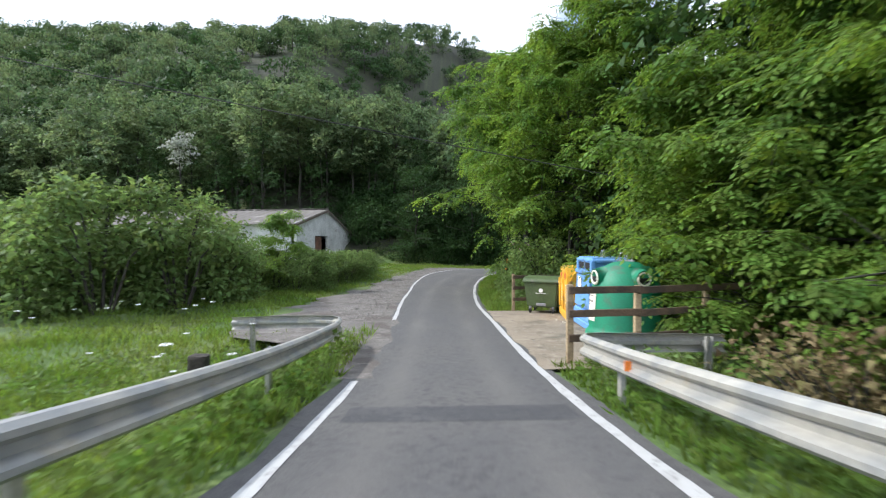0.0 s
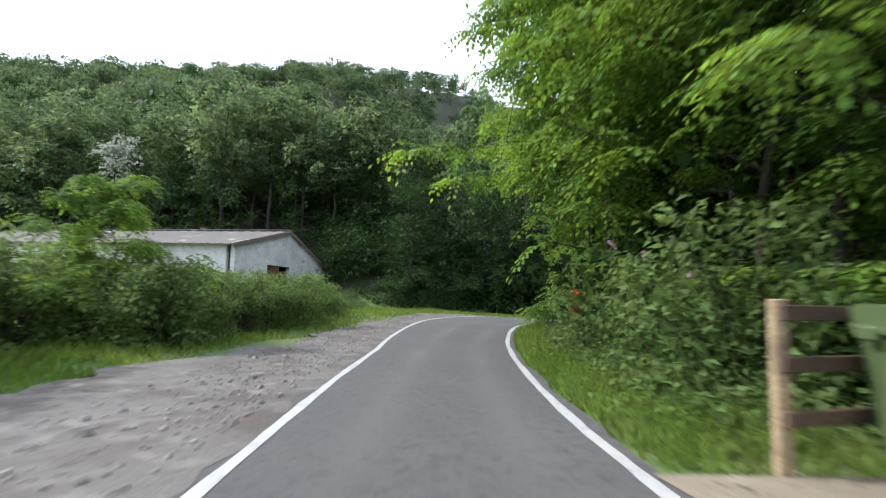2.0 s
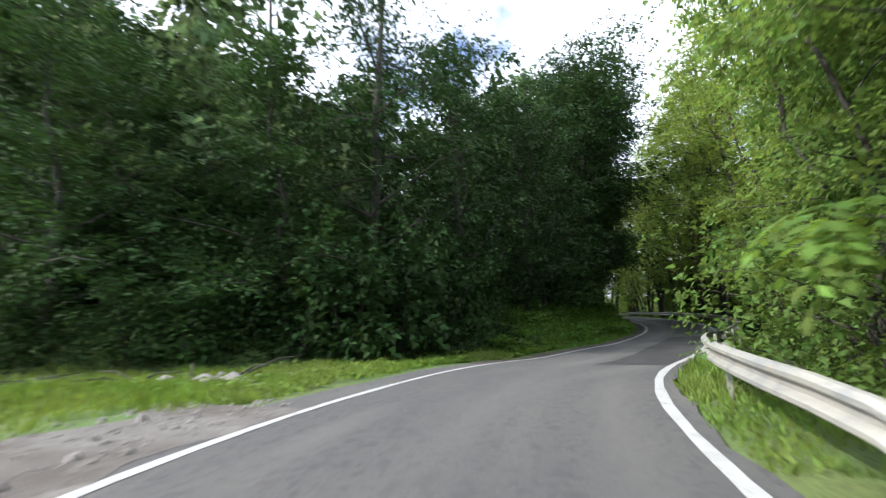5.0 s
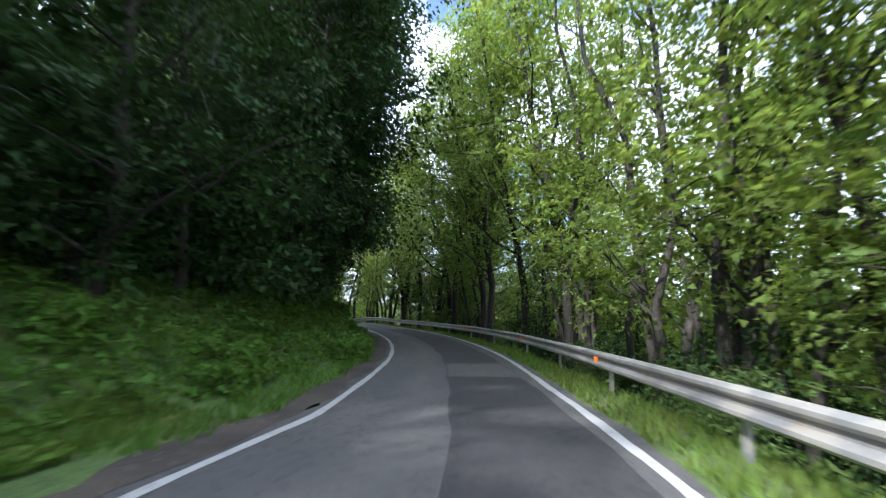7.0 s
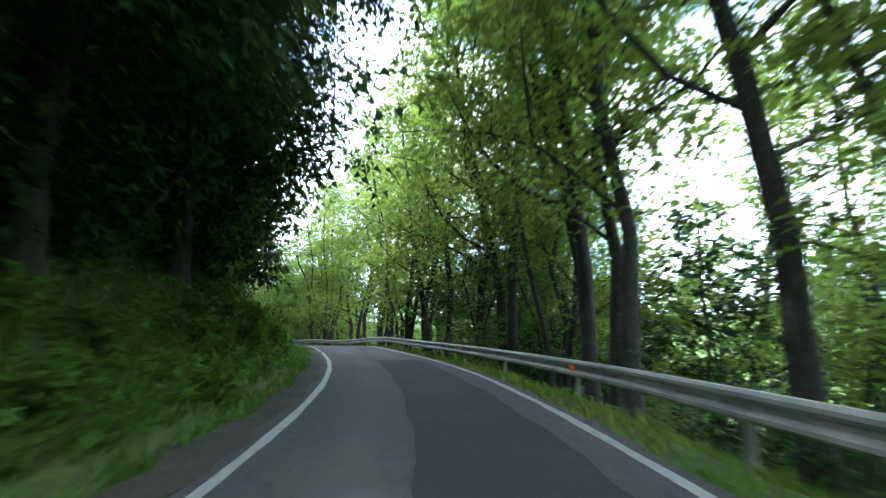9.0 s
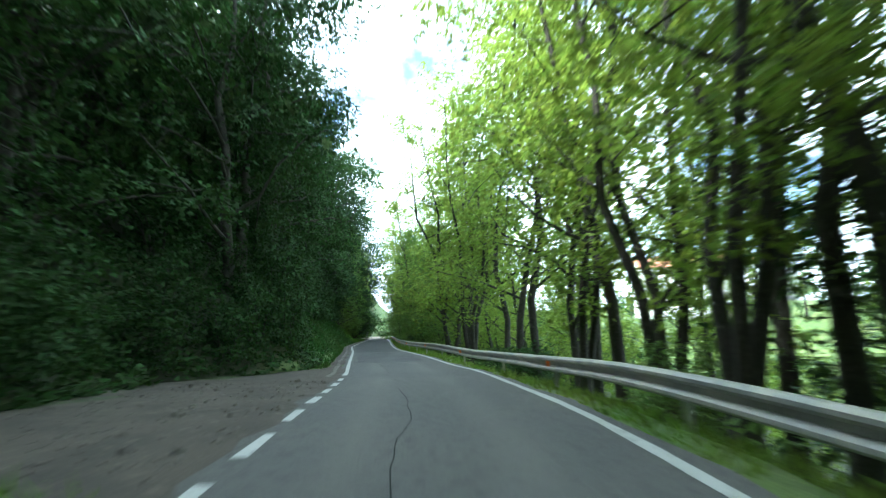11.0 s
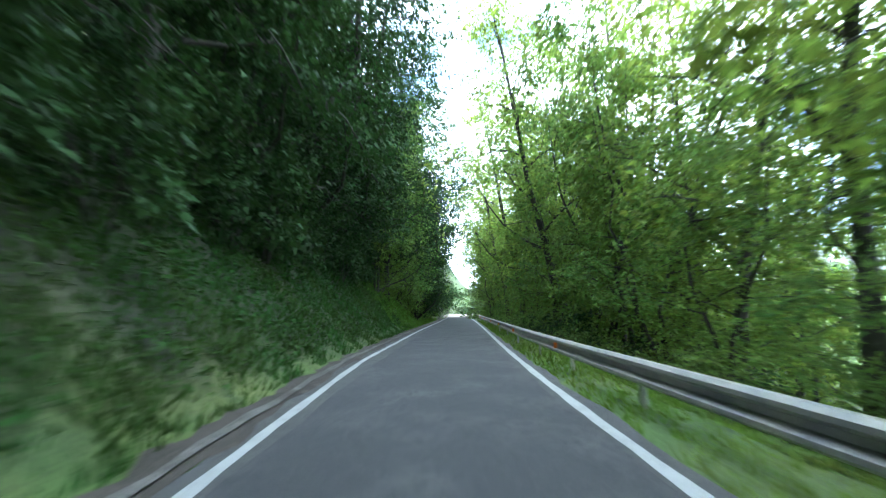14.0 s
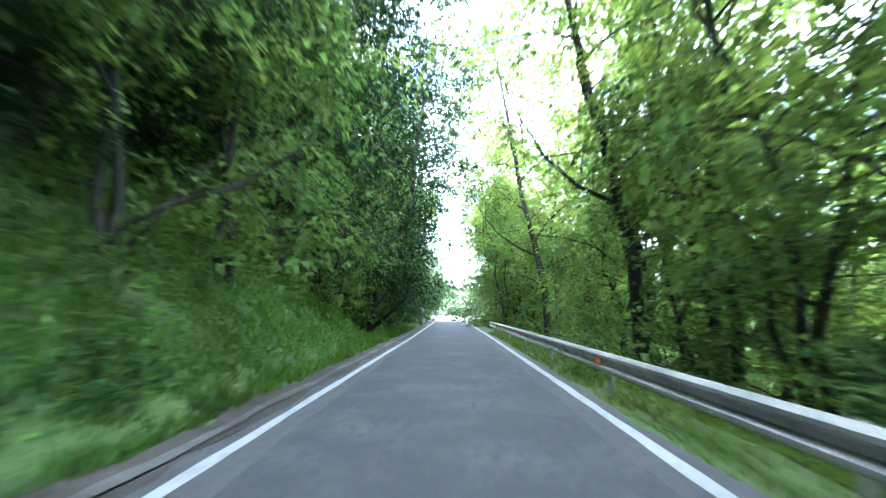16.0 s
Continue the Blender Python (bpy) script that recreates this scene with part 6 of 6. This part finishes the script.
def pipe():
    ob = thing("rusty_pipe", Matrix.Translation((-4.6, 4.6, gz(-4.6, 4.6) + 0.22)), "rusty brown pipe lying by the stream", "pipe")
    bm = bmesh.new()
    tube(bm, [(-4.0, -1.4, 0.0), (-2, -0.7, 0.05), (0, 0, 0.08)], [0.13, 0.13, 0.13], 12)
    part("tube", bm, RUST, ob, smooth=True)
    for t in (0.1, 0.55):
        bm = bmesh.new()
        p = Vector((-4.0, -1.4, 0.0)).lerp(Vector((0, 0, 0.08)), t)
        box(bm, (0.3, 0.3, 0.45), p - Vector((0, 0, 0.3)), 0.03)
        part("support_block", bm, STONE, ob)


pipe()


def marker_stone():
    p = on_road(9.2, -4.6)
    ob = thing("marker_stone", Matrix.Translation((p.x, p.y, gz(p.x, p.y))), "dark weathered stone marker in the weeds", "stone")
    bm = bmesh.new()
    box(bm, (0.34, 0.26, 0.9), (0, 0, 0.3), 0.06, segments=2)
    for v in bm.verts:
        v.co += Vector((R0.normal(), R0.normal(), R0.normal())) * 0.012
    part("block", bm, BARK, ob)


marker_stone()


def umbels():
    """White flower heads on stalks in the meadow."""
    r = np.random.RandomState(77)
    proto = thing("cow_parsley", Matrix(), "white-flowered cow parsley standing in the meadow", "wild flower", "meadow flowers")
    bm = bmesh.new()
    tube(bm, [(0, 0, -0.1), (0.02, 0, 0.4), (0.0, 0.02, 0.82)], [0.007, 0.006, 0.004], 4, False)
    for k in range(6):
        a = k * 1.05
        tube(bm, [(0, 0.02, 0.8), (0.05 * math.cos(a), 0.05 * math.sin(a), 0.87)], [0.003, 0.002], 3, False)
    part("stalk", bm, GRASS, proto)
    c = np.concatenate([np.array([[0.055 * math.cos(k * 1.05), 0.055 * math.sin(k * 1.05), 0.88]]) + r.normal(0, 0.014, (9, 3)) * np.array([1, 1, 0.4]) for k in range(6)])
    child(quads_mesh("flower_head", leaf_arrays(c, unit(r, len(c)) * np.array([1, 1, 0.2]), unit(r, len(c)) * 0.3 + np.array([0, 0, 1.0]), np.full(len(c), 0.03), np.full(len(c), 0.026)), WHITE), proto)
    for k in range(46):
        s, l = r.uniform(4, 17), -r.uniform(3.5, 13)
        if s > 12 and l > -6.8:
            continue
        p = on_road(s, l)
        put_plant(proto, p.x, p.y, r.uniform(0, 360), r.uniform(0.7, 1.25), sink=0)


umbels()


def cable():
    ob = thing("overhead_cable", Matrix.Translation((-40, 15.0, 11.3)), "thin black overhead cable across the road", "cable")
    bm = bmesh.new()
    n = 24
    pts = [(48.0 * i / n, 1.0 * i / n, -9.6 * i / n - 0.25 * (1 - (2 * i / n - 1)**2)) for i in range(n + 1)]
    tube(bm, pts, [0.016] * (n + 1), 5)
    part("wire", bm, RUBBER, ob)


cable()


def orange_sprays():
    """A withered twig with orange leaves in the roadside shrub."""
    r = np.random.RandomState(78)
    p = on_road(30.2, 4.0)
    ob = thing("withered_branch", Matrix.Translation((p.x, p.y, gz(p.x, p.y))), "withered leaning branch with orange leaves", "branch")
    bm = bmesh.new()
    tube(bm, [(0.2, 0.3, -0.1), (0.1, 0.1, 1.4), (-0.05, -0.1, 2.6), (-0.35, -0.3, 4.2)], [0.055, 0.05, 0.04, 0.02], 7)
    part("stem", bm, BARK, ob, smooth=True)
    child(quads_mesh("leaves", leaves_round(r, [(-0.1, -0.2, 1.5), (-0.15, -0.3, 1.75), (-0.2, -0.2, 1.2)], 0.2, 90, 0.13), LEAF_ORANGE), ob)


orange_sprays()

PINK = leafy("pink_petals", (0.42, 0.24, 0.31), (0.38, 0.26, 0.33), 0.3)


def flower_spike(x, y, z, seed):
    """A drooping pink flower spike on a thin stalk out of the shrub."""
    r = np.random.RandomState(seed)
    ob = thing("flower_spike", pose(x, y, gz(x, y), 0, 0, r.uniform(0, 360)), "pink flower spike on a tall roadside shrub", "wild flower", "pink flower spikes")
    h = z - gz(x, y)
    bm = bmesh.new()
    tube(bm, [(0.25, 0.1, -0.1), (0.12, 0.05, h * 0.5), (0, 0, h * 0.92), (-0.12, 0, h)], [0.014, 0.011, 0.007, 0.003], 5, False)
    part("stalk", bm, GRASS, ob)
    u = r.uniform(0, 1, 110)
    c = np.stack([-0.02 - 0.16 * u, np.zeros(110), h * 0.94 + 0.08 * h * u / 2], 1) + r.normal(0, 0.022, (110, 3)) * (1.1 - 0.7 * u)[:, None]
    child(quads_mesh("petals", leaf_arrays(c, unit(r, 110), unit(r, 110), np.full(110, 0.035), np.full(110, 0.03)), PINK), ob)


for k, (x, y, z) in enumerate(((3.9, 24.3, -0.35), (4.2, 23.8, -0.1), (3.7, 25.4, 0.0), (4.0, 26.2, -0.6), (4.1, 22.9, -0.8))):
    flower_spike(x, y, z, 90 + k)


def litter(x, y, seed, mat, label):
    """A crumpled scrap lying on the pad."""
    r = np.random.RandomState(seed)
    ob = thing("litter", pose(x, y, on_pad(x, y), 0, 0, r.uniform(0, 360)), label, "litter")
    bm = bmesh.new()
    g = [[bm.verts.new((0.028 * i - 0.056, 0.022 * j - 0.033, 0.01 + r.uniform(0, 0.03))) for j in range(4)] for i in range(5)]
    for i in range(4):
        for j in range(3):
            bm.faces.new((g[i][j], g[i + 1][j], g[i + 1][j + 1], g[i][j + 1]))
    part("scrap", bm, mat, ob)


for k, (x, y) in enumerate(((3.55, 15.2), (3.4, 16.3), (3.65, 14.7), (3.2, 17.3))):
    litter(x, y, 95 + k, STONE if k % 2 else PAPER, "crumpled pale scrap of paper on the concrete")

# ---- the far house and the end of the woods ----
TILE = material("terracotta", (0.42, 0.17, 0.09), 0.85, vary=(((0.32, 0.13, 0.08), 0.45, 0.62, 1.0),), fine=10, bump=0.4)
LIME = material("white_render", (0.80, 0.79, 0.76), 0.85, vary=(((0.68, 0.67, 0.63), 0.5, 0.7, 0.5),), fine=10, bump=0.1)
PANE = material("window_glass", (0.03, 0.035, 0.04), 0.12, spec=0.8, bump=0)


def house(x, y, z, a):
    ob = thing("house", pose(x, y, z, 0, 0, a), "white rendered house with a terracotta roof among trees", "house")
    W, D, Hh = 13.0, 9.0, 5.4
    bm = bmesh.new()
    box(bm, (W, D, Hh + 3), (0, 0, Hh / 2 - 1.5))
    part("wall", bm, LIME, ob)
    for sg in (-1, 1):
        bm = bmesh.new()
        slab(bm, [(-W / 2 - 0.5, sg * (D / 2 + 0.6), Hh - 0.1), (W / 2 + 0.5, sg * (D / 2 + 0.6), Hh - 0.1), (W / 2 + 0.5, 0, Hh + 2.0), (-W / 2 - 0.5, 0, Hh + 2.0)][::sg], 0.18)
        part("roof", bm, TILE, ob)
    for sx in (-1, 1):
        bm = bmesh.new()
        prism(bm, [(-D / 2, Hh), (D / 2, Hh), (0, Hh + 1.85)], sx * (W / 2 - 0.1), sx * W / 2)
        bmesh.ops.transform(bm, matrix=Matrix.Rotation(radians(-90), 4, "Z") @ Matrix.Diagonal((1, 1, 1, 1)), verts=bm.verts)
        part("gable", bm, LIME, ob)
    for fx in (-4.5, -1.5, 1.5, 4.5):
        for fz in (1.3, 4.0):
            for sg in (-1, 1):
                w = bmesh.new()
                box(w, (1.1, 0.08, 1.4), (fx, sg * (D / 2 + 0.0), fz), 0.01)
                win = part("window", w, WOOD, ob)
                w = bmesh.new()
                box(w, (0.9, 0.05, 1.2), (fx, sg * (D / 2 + 0.03), fz))
                part("pane", w, PANE, win)
    return ob


house(116, 136, -1.6, -40)
house(150, 150, 2.0, -20)


def wall_of_stones():
    """The mossy stone wall on the left where the woods end."""
    p = on_road(203, -3.0)
    ob = thing("stone_wall", Matrix.Translation((p.x, p.y, 0)), "grey roadside stone wall at the end of the woods", "wall")
    bm = bmesh.new()
    for i in range(22):
        q = on_road(201 + i * 0.55, -2.55)
        for k in range(4):
            box(bm, (0.32, 0.53, 0.42), (q.x - p.x + R0.uniform(-0.02, 0.02), q.y - p.y, q.z + 0.2 + 0.43 * k), 0.03, Matrix.Rotation(radians(heading(203)), 4, "Z"))
    part("masonry", bm, STONE, ob)["kind"] = "stuff"


wall_of_stones()
# made-up pale paving, laid to read as the bright end of the road
exit_paving = strip("pavement", np.arange(213, 258, 1.0), lambda s: -float(np.interp(s, [213, 220, 258], [2.2, 8, 14])), lambda s: float(np.interp(s, [213, 220, 258], [2.2, 9, 14])), 0.01, CONCRETE, 8)
tagged(exit_paving, "added pale paving that stands in for the bright exit of the woods", "pavement", kind="structure")
undergrowth("undergrowth", 9000, 103, 118, lambda q: -float(table(FOOT, q)) - 4.5, lambda q: -float(table(FOOT, q)) + 0.5, 0.2, 0.6, LEAF_OAK, "dark weeds behind the lay-by", 68)
for s in np.arange(103.5, 118, 1.6):
    p = on_road(s, -float(table(FOOT, s)) - R0.uniform(0.5, 1.2))
    put_plant(edge_shrub, p.x, p.y, turn(), R0.uniform(0.7, 1.0))
